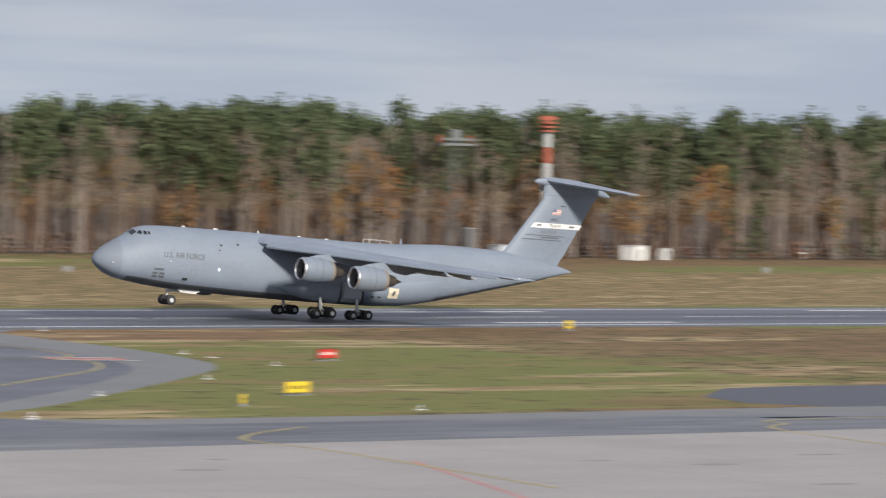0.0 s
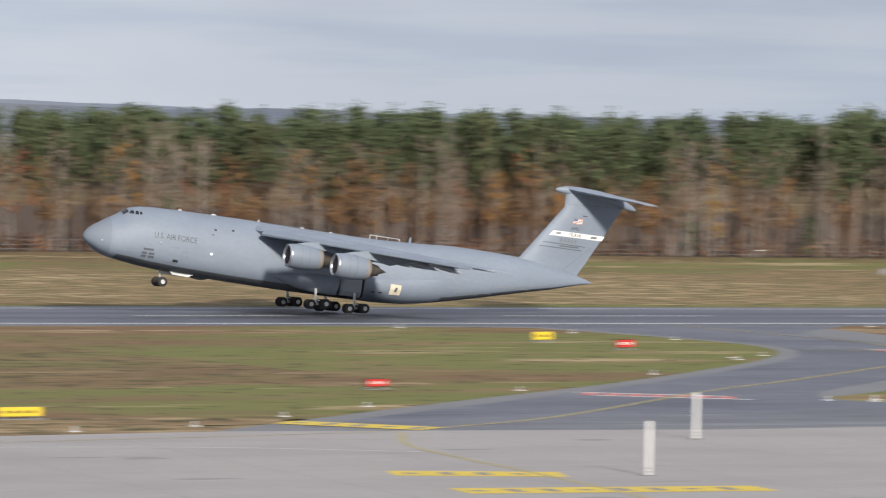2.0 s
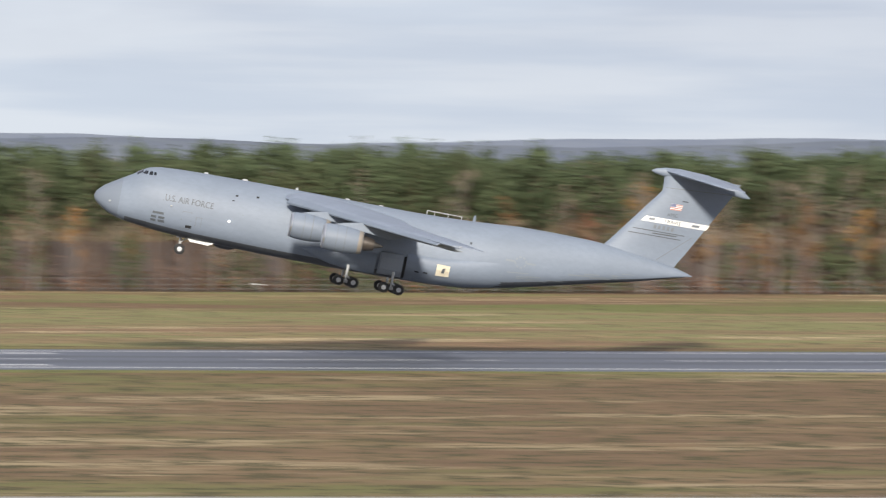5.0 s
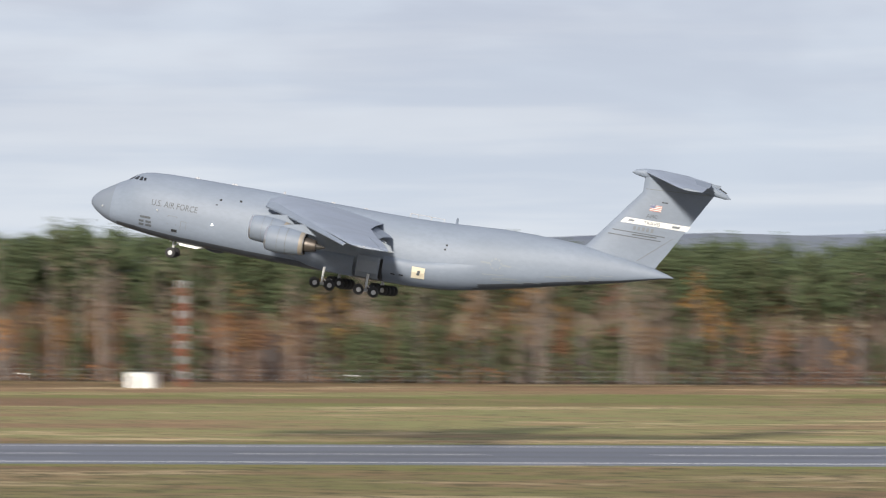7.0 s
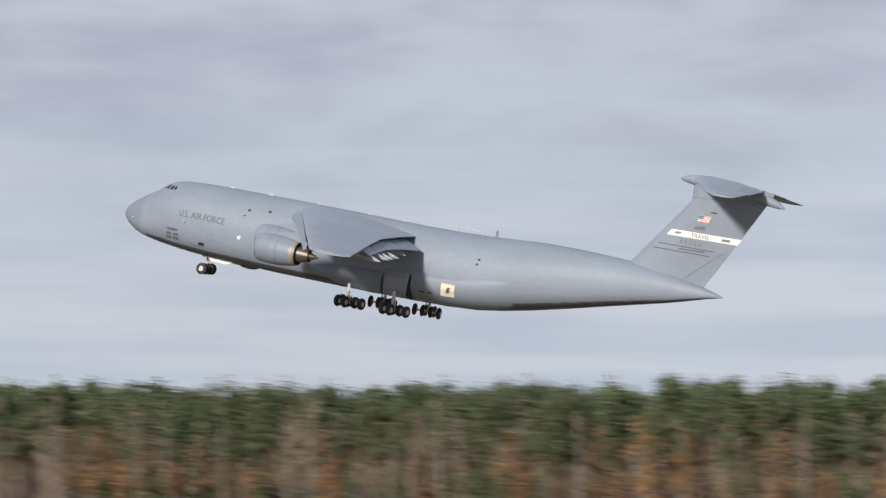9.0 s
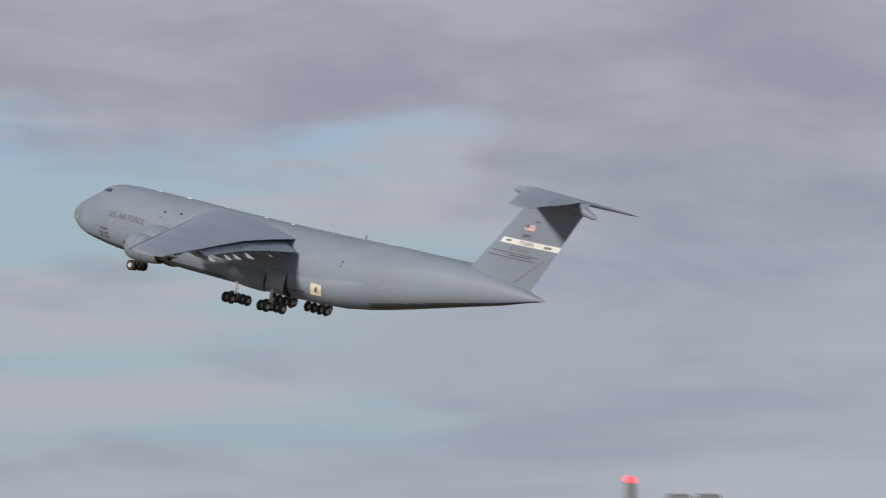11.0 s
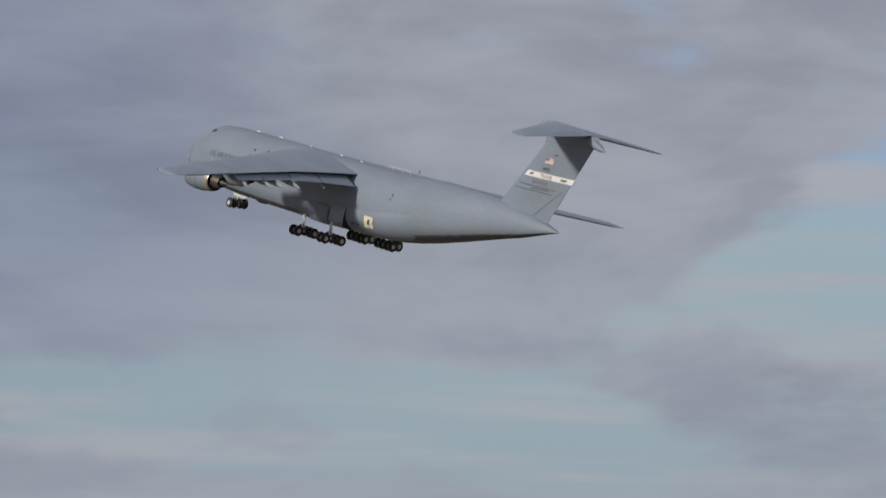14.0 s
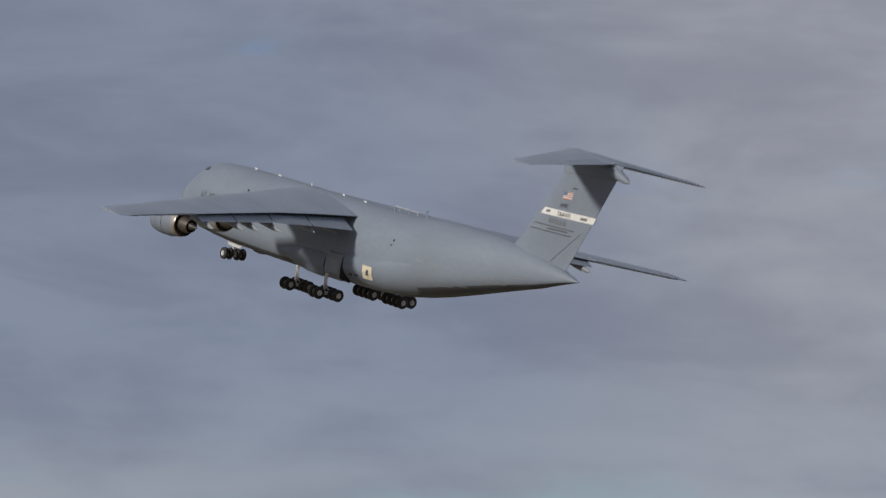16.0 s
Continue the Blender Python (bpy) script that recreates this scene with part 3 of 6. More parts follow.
        # engines
        for lat, front, up in ((12.0, 22.5, .95), (18.9, 26.1, .42)):
            eng = new("engine")
            eng.parent = plane
            eng.location = P(front, s * lat, up)
            bm = bmesh.new()
            lathe(bm, [(1.05, 1.06), (.7, 1.1), (.3, 1.13), (.08, 1.19), (0, 1.27), (.05, 1.35), (.25, 1.43), (.7, 1.5), (1.6, 1.55), (2.6, 1.53), (4.05, 1.36), (4.5, 1.26), (4.62, 1.2), (4.3, 1.16)], (0, 0, 0), (1, 0, 0), 36,
                  [1, 1, 2, 2, 2, 2, 0, 0, 0, 0, 3, 1, 1])
            part("cowling", bm, [SKIN, DULL, METAL, TAN], eng, smooth=True)
            bm = bmesh.new()
            lathe(bm, [(1.0, 1.07), (1.02, .35), (.62, .02)], (0, 0, 0), (1, 0, 0), 36, [0, 1])
            for i in range(24):
                t = 2 * math.pi * i / 24
                u = Vector((0, math.cos(t), math.sin(t)))
                w = Vector((0, -math.sin(t), math.cos(t)))
                q = [bm.verts.new(Vector((x, 0, 0)) + u * r + w * k) for x, r, k in ((.85, .33, 0), (.99, .33, .07), (.97, 1.06, .17), (.83, 1.06, .02))]
                bm.faces.new(q).material_index = 2
            part("fan", bm, [DARK, DULL, SOOT], eng)
            bm = bmesh.new()
            lathe(bm, [(4.3, 1.16), (4.35, .86), (5.0, .82), (5.9, .62), (5.8, .58), (5.6, .45), (6.3, .3), (7.0, .03)], (0, 0, 0), (1, 0, 0), 28, [1, 0, 0, 0, 1, 1, 1])
            part("exhaust_cone", bm, [BURNT, SOOT], eng, "brown-grey bare metal exhaust", smooth=True)
            le, ch, z, th = wing_at(lat)
            dz, dx = z - up, le - front
            bm = bmesh.new()
            rings = [[(x, y * wdt, h) for y, h in ((-1, h0), (1, h0), (1, h1), (-1, h1))] for x, wdt, h0, h1 in
                     ((1.1, .04, 1.45, 1.52), (2.2, .2, 1.3, 1.85), (dx + .3, .24, 1.2, dz - .05), (dx + 2.6, .24, .85, dz - .3), (dx + 4.6, .12, dz - 1.0, dz - .45), (dx + 5.6, .02, dz - .75, dz - .5))]
            loft(bm, rings)
            part("pylon", bm, SKIN, eng, smooth=True)
            bm = bmesh.new()
            for x, y in ((dx + .05, .25),):
                box(bm, (x - .5, -.27, dz - .5), (x + .3, .27, dz - .2), 0, .05)
            part("pylon_cap", bm, HUB, eng, "pale metal cap at the pylon's top")
            bm = bmesh.new()
            lathe(bm, [(2.52, 1.545), (2.52, 1.56), (2.6, 1.56), (2.6, 1.54)], (0, 0, 0), (1, 0, 0), 36)
            lathe(bm, [(1.55, 1.555), (1.56, 1.562), (1.6, 1.562), (1.61, 1.555)], (0, 0, 0), (1, 0, 0), 36)
            part("cowling_seam", bm, PANEL, eng)
    # fin and tailplane
    bm = bmesh.new()
    rings = []
    for up in (3.9, 5.0, 6.0, 8, 10, 12, 13, 14, 15.3):
        le, te = fin_edge(up)
        if up < 6:
            te = 68.0 + (up - 4.36) * .5
        rings.append(foil(le, te - le, .115, lambda a, y, u=up: P(a, y, u)))
    loft(bm, rings)
    fin = part("fin", bm, SKIN, plane, smooth=True)
    bm = bmesh.new()
    rings = [[P(a, r * math.cos(t) * .8, up + r * math.sin(t)) for t in (2 * math.pi * i / 16 for i in range(16))] for a, r, up in
             ((63.3, .03, 15.05), (63.8, .3, 15.1), (64.8, .52, 15.15), (66.5, .68, 15.15), (70, .72, 15.0), (73, .62, 14.55), (74.6, .35, 14.15), (75.3, .04, 13.95))]
    loft(bm, rings)
    part("tail_bullet", bm, SKIN, plane, smooth=True)
    for s, name in ((1, "left_tailplane"), (-1, "right_tailplane")):
        bm = bmesh.new()
        rings = [foil(le, ch, .10, lambda a, u, lat=lat, z=z: P(a, s * lat, z + u)) for lat, le, ch, z in ((0, 64.8, 7.9, 15.35), (.8, 65.2, 7.6, 15.28), (9.9, 70.4, 3.0, 14.4), (10.4, 71.0, 2.3, 14.33))]
        loft(bm, rings)
        part(name, bm, SKIN_TOP, plane, smooth=True)
        bm = bmesh.new()
        rings = [[P(le + ch * a, s * lat, z + y * ch - .02) for a, y in ((.74, .033), (1.02, .004), (1.02, -.006), (.74, -.03))] for lat, le, ch, z in ((1.2, 65.45, 7.4, 15.25), (5.4, 67.9, 5.3, 14.84))]
        loft(bm, rings)
        part("elevator", bm, SKIN, plane)
    # rudder seams and markings on both sides of the fin
    for s in (1, -1):
        side = lambda a, u, o=.03: Vector((fin_side(a, u, o).x, s * fin_side(a, u, o).y, u + 4.95))
        bm = bmesh.new()
        patch(bm, side, (63.1, 9.1), (70.9, 9.3), (71.25, 9.95), (63.6, 9.75), 10)
        part("white_band", bm, WHITE, fin, "white band across the fin")
        for x0, w, u, th in ((fin_edge(8.05)[0] + 1, 6.2, 8.05, .1), (fin_edge(7.5)[0] + 1, 6.2, 7.5, .1), (64.7, 2.9, 7.8, .14)):
            bm = bmesh.new()
            patch(bm, side, (x0, u), (x0 + w, u + .1), (x0 + w, u + .1 + th), (x0, u + th), 8)
            part("dark_stripe", bm, LETTER, fin)
        for q in (((65.7, 4.9), (65.8, 4.9), (69.5, 8.2), (69.4, 8.2)), ((65.3, 13.35), (73.2, 13.9), (73.2, 13.97), (65.3, 13.42))):
            bm = bmesh.new()
            patch(bm, side, *q, 8)
            part("fin_seam", bm, PANEL, fin)
        bm = bmesh.new()
        patch(bm, side, (66.20, 10.95), (67.55, 10.98), (67.65, 11.72), (66.30, 11.69))
        part("flag_field", bm, WHITE, fin)
        bm = bmesh.new()
        for i in range(4):
            patch(bm, lambda a, u: side(a, u, .045), (66.20 + .03 * i, 10.96 + .2 * i), (67.55 + .03 * i, 10.99 + .2 * i), (67.57 + .03 * i, 11.09 + .2 * i), (66.22 + .03 * i, 11.06 + .2 * i))
        part("flag_stripe", bm, FLAGRED, fin)
        bm = bmesh.new()
        patch(bm, lambda a, u: side(a, u, .055), (66.25, 11.32), (66.82, 11.33), (66.88, 11.70), (66.31, 11.68))
        part("flag_corner", bm, BLUEP, fin)
        bm = bmesh.new()
        patch(bm, side, (67.5, 12.1), (68.2, 12.13), (68.2, 12.23), (67.5, 12.2))
        part("fin_vent", bm, DARK, fin)
        flip = s < 0
        for text, size, a0, u0, mat in (("AMC", .62, 66.0, 10.0, LETTER), ("TRAVIS", .62, 65.8, 9.15, LETTER)):
            width = max(v[0] for v in letters(text, size)[0])
            bm = writing(text, size, lambda x, y: side(a0 + (width - x if flip else x) + .02 * y, u0 + y + .02 * x, .06))
            part("lettering", bm, mat, fin, "dark grey letters " + text)
        for i in range(5):   # serial: plain bars
            bm = bmesh.new()
            patch(bm, lambda a, u: side(a, u, .05), (64.7 + .52 * i, 8.45), (65.0 + .52 * i, 8.46), (65.04 + .52 * i, 8.92), (64.74 + .52 * i, 8.91), 2)
            part("serial_bar", bm, PANEL, fin)
        for q in (((69.1, 9.42), (70.0, 9.45), (70.1, 9.72), (69.2, 9.69)), ((63.9, 9.35), (64.6, 9.37), (64.8, 9.62), (64.1, 9.6))):
            bm = bmesh.new()
            patch(bm, lambda a, u: side(a, u, .05), *q)
            part("band_emblem", bm, PANEL, fin)
    # markings, windows and doors on the hull
    for s in (1, -1):
        def wall(a, u, o=.02):
            q = skin(a, u, o)
            return Vector((q.x, s * q.y, q.z))

        def pod(a, u, o=.09):
            q = pod_side(a, u, o)
            return Vector((q.x, s * q.y, q.z))
        text = "U.S. AIR FORCE"
        width = max(v[0] for v in letters(text, 1.02)[0])
        bm = writing(text, 1.02, lambda x, y: wall(8.1 + (width - x if s < 0 else x) * 5.7 / width, .75 + y, .03))
        part("lettering", bm, LETTER, plane, "dark grey letters U.S. AIR FORCE")
        for a0, u0, w in ((7.0, -.75, 1.3), (6.9, -1.25, .6), (7.75, -1.25, .7), (6.9, -1.65, .6), (7.75, -1.65, .75)):
            bm = bmesh.new()
            patch(bm, lambda a, u: wall(a, u, .03), (a0, u0), (a0 + w, u0), (a0 + w, u0 + .26), (a0, u0 + .26), 4)
            part("small_lettering", bm, LETTER, plane)
        for corners in (((5.05, 3.55), (5.6, 3.5), (5.7, 3.93), (5.4, 3.92)), ((5.78, 3.5), (6.22, 3.52), (6.22, 3.93), (5.9, 3.95)), ((6.36, 3.55), (6.66, 3.58), (6.64, 3.9), (6.36, 3.92))):
            bm = bmesh.new()
            patch(bm, lambda a, u: wall(a, u, .03), *corners)
            part("cockpit_window", bm, GLASS, plane)
        for a0, u0, a1, u1 in (   # crew door, hatch and panel seams
                               (10.4, -1.9, 10.45, .1), (11.5, -1.9, 11.55, .1), (10.4, .05, 11.55, .1), (10.4, -1.9, 11.55, -1.85), (12.05, -1.4, 12.1, -.3), (12.7, -1.4, 12.75, -.3), (12.05, -.35, 12.75, -.3),
                               (17.3, -2.2, 17.35, 4.0), (7.9, -2.0, 7.95, 4.0), (47.0, -1.6, 47.04, 4.5), (52.5, -.5, 52.54, 5.2)):
            bm = bmesh.new()
            patch(bm, lambda a, u: wall(a, u, .012), (a0, u0), (a1, u0), (a1, u1), (a0, u1), 4)
            part("panel_seam", bm, PANEL, plane)
        for a0, u0, w, h in ((11.0, -1.75, .7, .32), (16.1, 2.9, .3, .2), (18.5, 3.15, .3, .22), (15.8, 2.3, .25, .12), (43.8, 2.6, .22, .22), (43.7, 2.1, .2, .2), (44.5, -.5, .22, .22), (44.4, -1.0, .25, .15), (38.0, -1.8, .5, .14), (39.0, -1.75, .5, .14)):
            bm = bmesh.new()
            patch(bm, lambda a, u: pod(a, u, .08) if 37 < a0 < 43 else wall(a, u, .03), (a0, u0), (a0 + w, u0), (a0 + w, u0 + h), (a0, u0 + h), 3)
            part("hull_port", bm, DARK, plane)
        bm = bmesh.new()
        patch(bm, pod, (40.45, -1.75), (42.0, -1.68), (42.0, -.4), (40.45, -.4), 6)
        part("pod_panel", bm, CREAM, plane, "cream square panel with a dark emblem")
        bm = bmesh.new()
        patch(bm, lambda a, u: pod(a, u, .12), (41.05, -1.35), (41.4, -1.35), (41.5, -.75), (41.15, -.8), 4)
        part("pod_emblem", bm, LETTER, plane)
        bm = bmesh.new()   # faint roundel
        for k in range(8):
            t0, t1 = 2 * math.pi * k / 8, 2 * math.pi * (k + .6) / 8
            patch(bm, lambda a, u: wall(a, u, .02), (50 + .55 * math.cos(t0), 1.6 + .55 * math.sin(t0)), (50 + .55 * math.cos(t1), 1.6 + .55 * math.sin(t1)), (50 + .72 * math.cos(t1), 1.6 + .72 * math.sin(t1)), (50 + .72 * math.cos(t0), 1.6 + .72 * math.sin(t0)), 2)
        patch(bm, lambda a, u: wall(a, u, .02), (48.2, 1.5), (49.3, 1.5), (49.3, 1.72), (48.2, 1.72), 3)
        patch(bm, lambda a, u: wall(a, u, .02), (50.7, 1.5), (51.8, 1.5), (51.8, 1.72), (50.7, 1.72), 3)
        part("faint_roundel", bm, ROUNDEL, plane)
        for a0, u0 in ((15.88, -.05), (9.0, .45), (1.9, -.3), (26.6, -2.2)):
            bm = bmesh.new()
            q = wall(a0, u0, .05)
            bmesh.ops.create_icosphere(bm, subdivisions=2, radius=.12, matrix=Matrix.Translation(q))
            part("hull_light", bm, LAMP_ON if a0 == 15.88 else HUB, plane)
    rng = random.Random(21)
    for s in (1, -1):
        # short grey streaks scattered low on each flank
        bm = bmesh.new()
        for k in range(26):
            a0 = rng.uniform(38, 64)
            top, low, _ = hull_at(a0)
            u0 = low + (top - low) * rng.uniform(.10, .26)
            w, h = rng.uniform(.7, 2.6), rng.uniform(.05, .16)
            patch(bm, lambda a, u: Vector((skin(a, u, .014).x, s * skin(a, u, .014).y, skin(a, u, .014).z)), (a0, u0), (a0 + w, u0 + .1 * w), (a0 + w, u0 + .1 * w + h), (a0, u0 + h), 4)
        part("grime_streak", bm, ROUNDEL, plane, "thin grey streaks on the lower flank")
    # cockpit front panes
    bm = bmesh.new()
    def brow(a, y):
        top, low, half = hull_at(a)
        zc = low + MIDDLE * (top - low)
        return P(a, y, zc + (top - zc) * (1 - (abs(y) / half) ** NU) ** (1 / NU) + .03)
    for y0, y1 in ((-1.25, -.08), (.08, 1.25)):
        patch(bm, brow, (4.45, y0), (4.45, y1), (5.1, y1), (5.1, y0), 5)
    part("windscreen", bm, GLASS, plane)
    # crown aerials, domes and hatches
    for a0, h, w in ((12.3, .18, .3), (16.9, .16, .4), (23.0, .3, .18), (44.0, .7, .2), (29, .14, .3), (33, .12, .3)):
        bm = bmesh.new()
        top = hull_at(a0)[0]
        rings = [[P(a0 + x, y, top + z) for x, y in ((-ww, 0), (0, .12), (ww, 0), (0, -.12))] for z, ww in ((-.08, w), (h * .7, w * .75), (h, w * .35))]
        loft(bm, rings)
        part("crown_aerial", bm, HUB if h < .5 else SKIN, plane)
    bm = bmesh.new()
    for a0 in (38.4, 39.3, 40.9, 42.5):
        rod(bm, P(a0, 0, 5.0), P(a0, 0, 5.55), .05, sides=6)
    rod(bm, P(38.4, 0, 5.5), P(40.9, 0, 5.52), .05, sides=6)
    rod(bm, P(40.9, 0, 5.52), P(42.5, 0, 5.52), .04, sides=6)
    part("crown_rail", bm, HUB, plane)
    bm = bmesh.new()
    bmesh.ops.create_icosphere(bm, subdivisions=2, radius=.16, matrix=Matrix.Translation(P(72.2, 0, 15.3)))
    part("tail_beacon", bm, HUB, plane)
    # belly dome and nose wheel doors
    for s in (1, -1):
        bm = bmesh.new()
        loft(bm, [[P(a, s * y, u) for y, u in ((1.15, -2.6), (1.25, -2.6), (1.45, lo), (1.35, lo))] for a, lo in ((11.5, -2.9), (11.9, -3.24), (14.0, -3.3), (14.7, -2.95))])
        part("nose_wheel_door", bm, STRUT, plane, "white-edged open nose wheel door")
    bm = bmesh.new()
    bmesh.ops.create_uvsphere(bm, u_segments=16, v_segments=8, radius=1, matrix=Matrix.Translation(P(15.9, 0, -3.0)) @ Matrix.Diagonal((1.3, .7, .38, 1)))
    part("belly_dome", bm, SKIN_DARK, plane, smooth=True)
    # nose gear
    wm = wheel_mesh()
    leg = bmesh.new()
    rod(leg, P(10.7, 0, -2.0), P(10.85, 0, -4.2), .16, .14)
    rod(leg, P(10.87, -1.2, -4.28), P(10.87, 1.2, -4.28), .1)
    rod(leg, P(12.4, 0, -2.2), P(10.85, 0, -3.5), .08)
    rod(leg, P(10.3, .3, -2.9), P(10.6, .3, -2.9), .14, .14)
    gear = part("nose_gear", leg, STRUT, plane)
    for y in (-1.12, -.46, .46, 1.12):
        w = new("wheel", wm)
        w.parent = gear
        w.location = P(10.87, y, -4.3)
    # four main bogies of six wheels
    for s in (1, -1):
        for a0 in (30.3, 35.6):
            b = bmesh.new()
            rod(b, (0, 0, .0), (0, 0, 1.95), .13, .17)
            rod(b, (-.75, 0, 0), (.85, 0, 0), .17)
            rod(b, (-.84, -.8, 0), (-.84, .8, 0), .1)
            rod(b, (.86, -1.5, 0), (.86, 1.5, 0), .1)
            rod(b, (.1, 0, .6), (.85, 0, .15), .07)
            rod(b, (0, -.14, 1.6), (0, -.45, .5), .06)
            bog = part("main_bogie", b, STRUT, plane)
            bog.location = P(a0, s * 4.7, -4.32 if a0 < 32 else -4.17)
            for x, y in ((-.84, -.48), (-.84, .48), (.86, -1.34), (.86, -.46), (.86, .46), (.86, 1.34)):
                w = new("wheel", wm)
                w.parent = bog
                w.location = (x, y, 0)
            BOGIES.append((bog, Vector(bog.location), s))
    return plane


jet = aircraft()


# ---- ground and pavements ----
def forest_edge(x):
    return float(np.interp(x, [-1500, -700, -390, -245, -120, 0, 260, 450, 600, 1500], [1120, 985, 918, 874, 852, 838, 838, 828, 815, 780]))


def grass_material(name, base, dry, tone=1.0):
    """Grass over which russet and straw patches spread; dry moves their threshold."""
    m = bpy.data.materials.new(name)
    m.use_nodes = True
    nt = m.node_tree
    n, l = nt.nodes.new, nt.links.new
    b = nt.nodes["Principled BSDF"]
    b.inputs["Roughness"].default_value = 0.9
    b.inputs["Specular IOR Level"].default_value = 0.15
    tc = n("ShaderNodeTexCoord")
    last = None

    def layer(stretch, scale, detail, lo, hi, colour, seed):
        nonlocal last
        mp, t, r, mx = n("ShaderNodeMapping"), n("ShaderNodeTexNoise"), n("ShaderNodeValToRGB"), n("ShaderNodeMix")
        mp.inputs["Scale"].default_value, mp.inputs["Location"].default_value = stretch, (seed, seed * 1.7, 0)
        l(tc.outputs["Object"], mp.inputs["Vector"])
        l(mp.outputs["Vector"], t.inputs["Vector"])
        t.inputs["Scale"].default_value, t.inputs["Detail"].default_value = scale, detail
        t.inputs["Roughness"].default_value = 0.65
        r.color_ramp.elements[0].position, r.color_ramp.elements[1].position = lo - dry, hi - dry
        l(t.outputs["Fac"], r.inputs["Fac"])
        mx.data_type = "RGBA"
        l(r.outputs["Color"], mx.inputs[0])
        if last:
            l(last.outputs[2], mx.inputs[6])
        else:
            mx.inputs[6].default_value = (*(c * tone for c in base), 1)
        mx.inputs[7].default_value = (*(c * tone for c in colour), 1)
        last = mx
        return t

    layer((0.35, 1, 1), 0.016, 4, 0.445, 0.53, (0.205, 0.128, 0.076), 3.1)     # russet stretches
    layer((0.25, 1, 1), 0.05, 5, 0.53, 0.60, (0.44, 0.34, 0.20), 11.4)      # straw
    layer((0.3, 1, 1), 0.13, 5, 0.47, 0.62, (0.27, 0.18, 0.10), 23.0)         # dry streaks
    layer((0.6, 1, 1), 0.33, 6, 0.50, 0.60, (0.100, 0.088, 0.042), 7.7)         # darker tufts
    t = layer((1, 1, 1), 2.2, 4, 0.5, 0.8, (0.25, 0.20, 0.09), 31.0)
    bp = n("ShaderNodeBump")
    bp.inputs["Strength"].default_value, bp.inputs["Distance"].default_value = 0.4, 0.15
    l(t.outputs["Fac"], bp.inputs["Height"])
    l(bp.outputs["Normal"], b.inputs["Normal"])
    l(last.outputs[2], b.inputs["Base Color"])
    return m


GRASS = grass_material("autumn_grass", (0.200, 0.194, 0.074), 0.008, 0.84)
STRAW = grass_material("straw_field_grass", (0.285, 0.208, 0.110), 0.055, 1.15)
FIELD = grass_material("far_field_grass", (0.200, 0.196, 0.082), -0.024, 1.14)
MOWN = grass_material("mown_green_grass", (0.178, 0.190, 0.064), -0.045, 0.92)
ASPHALT = material("runway_asphalt", (0.078, 0.087, 0.110), 0.5, 0, (0.120, 0.130, 0.156), 0.06, 25, 0.8, 0.15, (0.3, 1, 1))
WORN = material("worn_taxiway", (0.215, 0.220, 0.232), 0.6, 0, (0.078, 0.083, 0.104), 0.05, 6, 0.95, 0.1, (0.3, 1.3, 1))
TAXI = material("taxiway_asphalt", (0.155, 0.164, 0.188), 0.55, 0, (0.074, 0.081, 0.102), 0.07, 9, 0.95, 0.15, (0.45, 1, 1))
SHOULDER = material("pale_shoulder", (0.20, 0.204, 0.21), 0.75, 0, (0.16, 0.165, 0.17), 0.12, 18, 0.7, 0.1)
CONCRETE = material("apron_concrete", (0.365, 0.345, 0.332), 0.8, 0, (0.29, 0.275, 0.268), 0.07, 22, 0.7, 0.1, (0.6, 1, 1))
STAIN = material("dark_patch", (0.235, 0.225, 0.22), 0.75, 0, (0.26, 0.25, 0.245), 0.5, 8, 0.7)
LINE_W = material("line_white", (0.66, 0.66, 0.65), 0.7, 0, (0.45, 0.45, 0.45), 0.6, 9, 0.5)
LINE_Y = material("line_yellow", (0.45, 0.37, 0.14), 0.7, 0, (0.28, 0.26, 0.16), 0.5, 9, 0.6)
BAR_Y = material("bar_yellow", (0.70, 0.52, 0.05), 0.7, 0, (0.55, 0.42, 0.09), 0.5, 9, 0.5)
LINE_R = material("line_red", (0.50, 0.10, 0.09), 0.7, 0, (0.6, 0.35, 0.32), 0.6, 9, 0.6)


def flat(name, points, z, mat, label="", category="", parent=None, kind="structure"):
    """A slab of paving or paint from its outline, with a rim down to the ground."""
    bm = bmesh.new()
    top = [bm.verts.new((x, y, z)) for x, y in points]
    low = [bm.verts.new((x, y, -0.05)) for x, y in points]
    for tri in tessellate_polygon([[Vector((x, y, 0)) for x, y in points]]):
        bm.faces.new([top[i] for i in tri])
    k = len(points)
    for i in range(k):
        bm.faces.new((top[i], top[(i + 1) % k], low[(i + 1) % k], low[i]))
    ob = part(name, bm, mat, parent)
    return tagged(ob, label, category, "", kind) if not parent else ob


def stripe(name, points, width, z, mat, parent, closed=False):
    """A painted line of a width along a path."""
    bm = bmesh.new()
    pts = [Vector((x, y, 0)) for x, y in points]
    left, right = [], []
    for i, p in enumerate(pts):
        d = (pts[min(i + 1, len(pts) - 1)] - pts[max(i - 1, 0)]).normalized()
        w = Vector((-d.y, d.x, 0)) * width / 2
        left.append(bm.verts.new(p + w + Vector((0, 0, z))))
        right.append(bm.verts.new(p - w + Vector((0, 0, z))))
    for i in range(len(pts) - 1):
        bm.faces.new((left[i], left[i + 1], right[i + 1], right[i]))
    return part(name, bm, mat, parent)


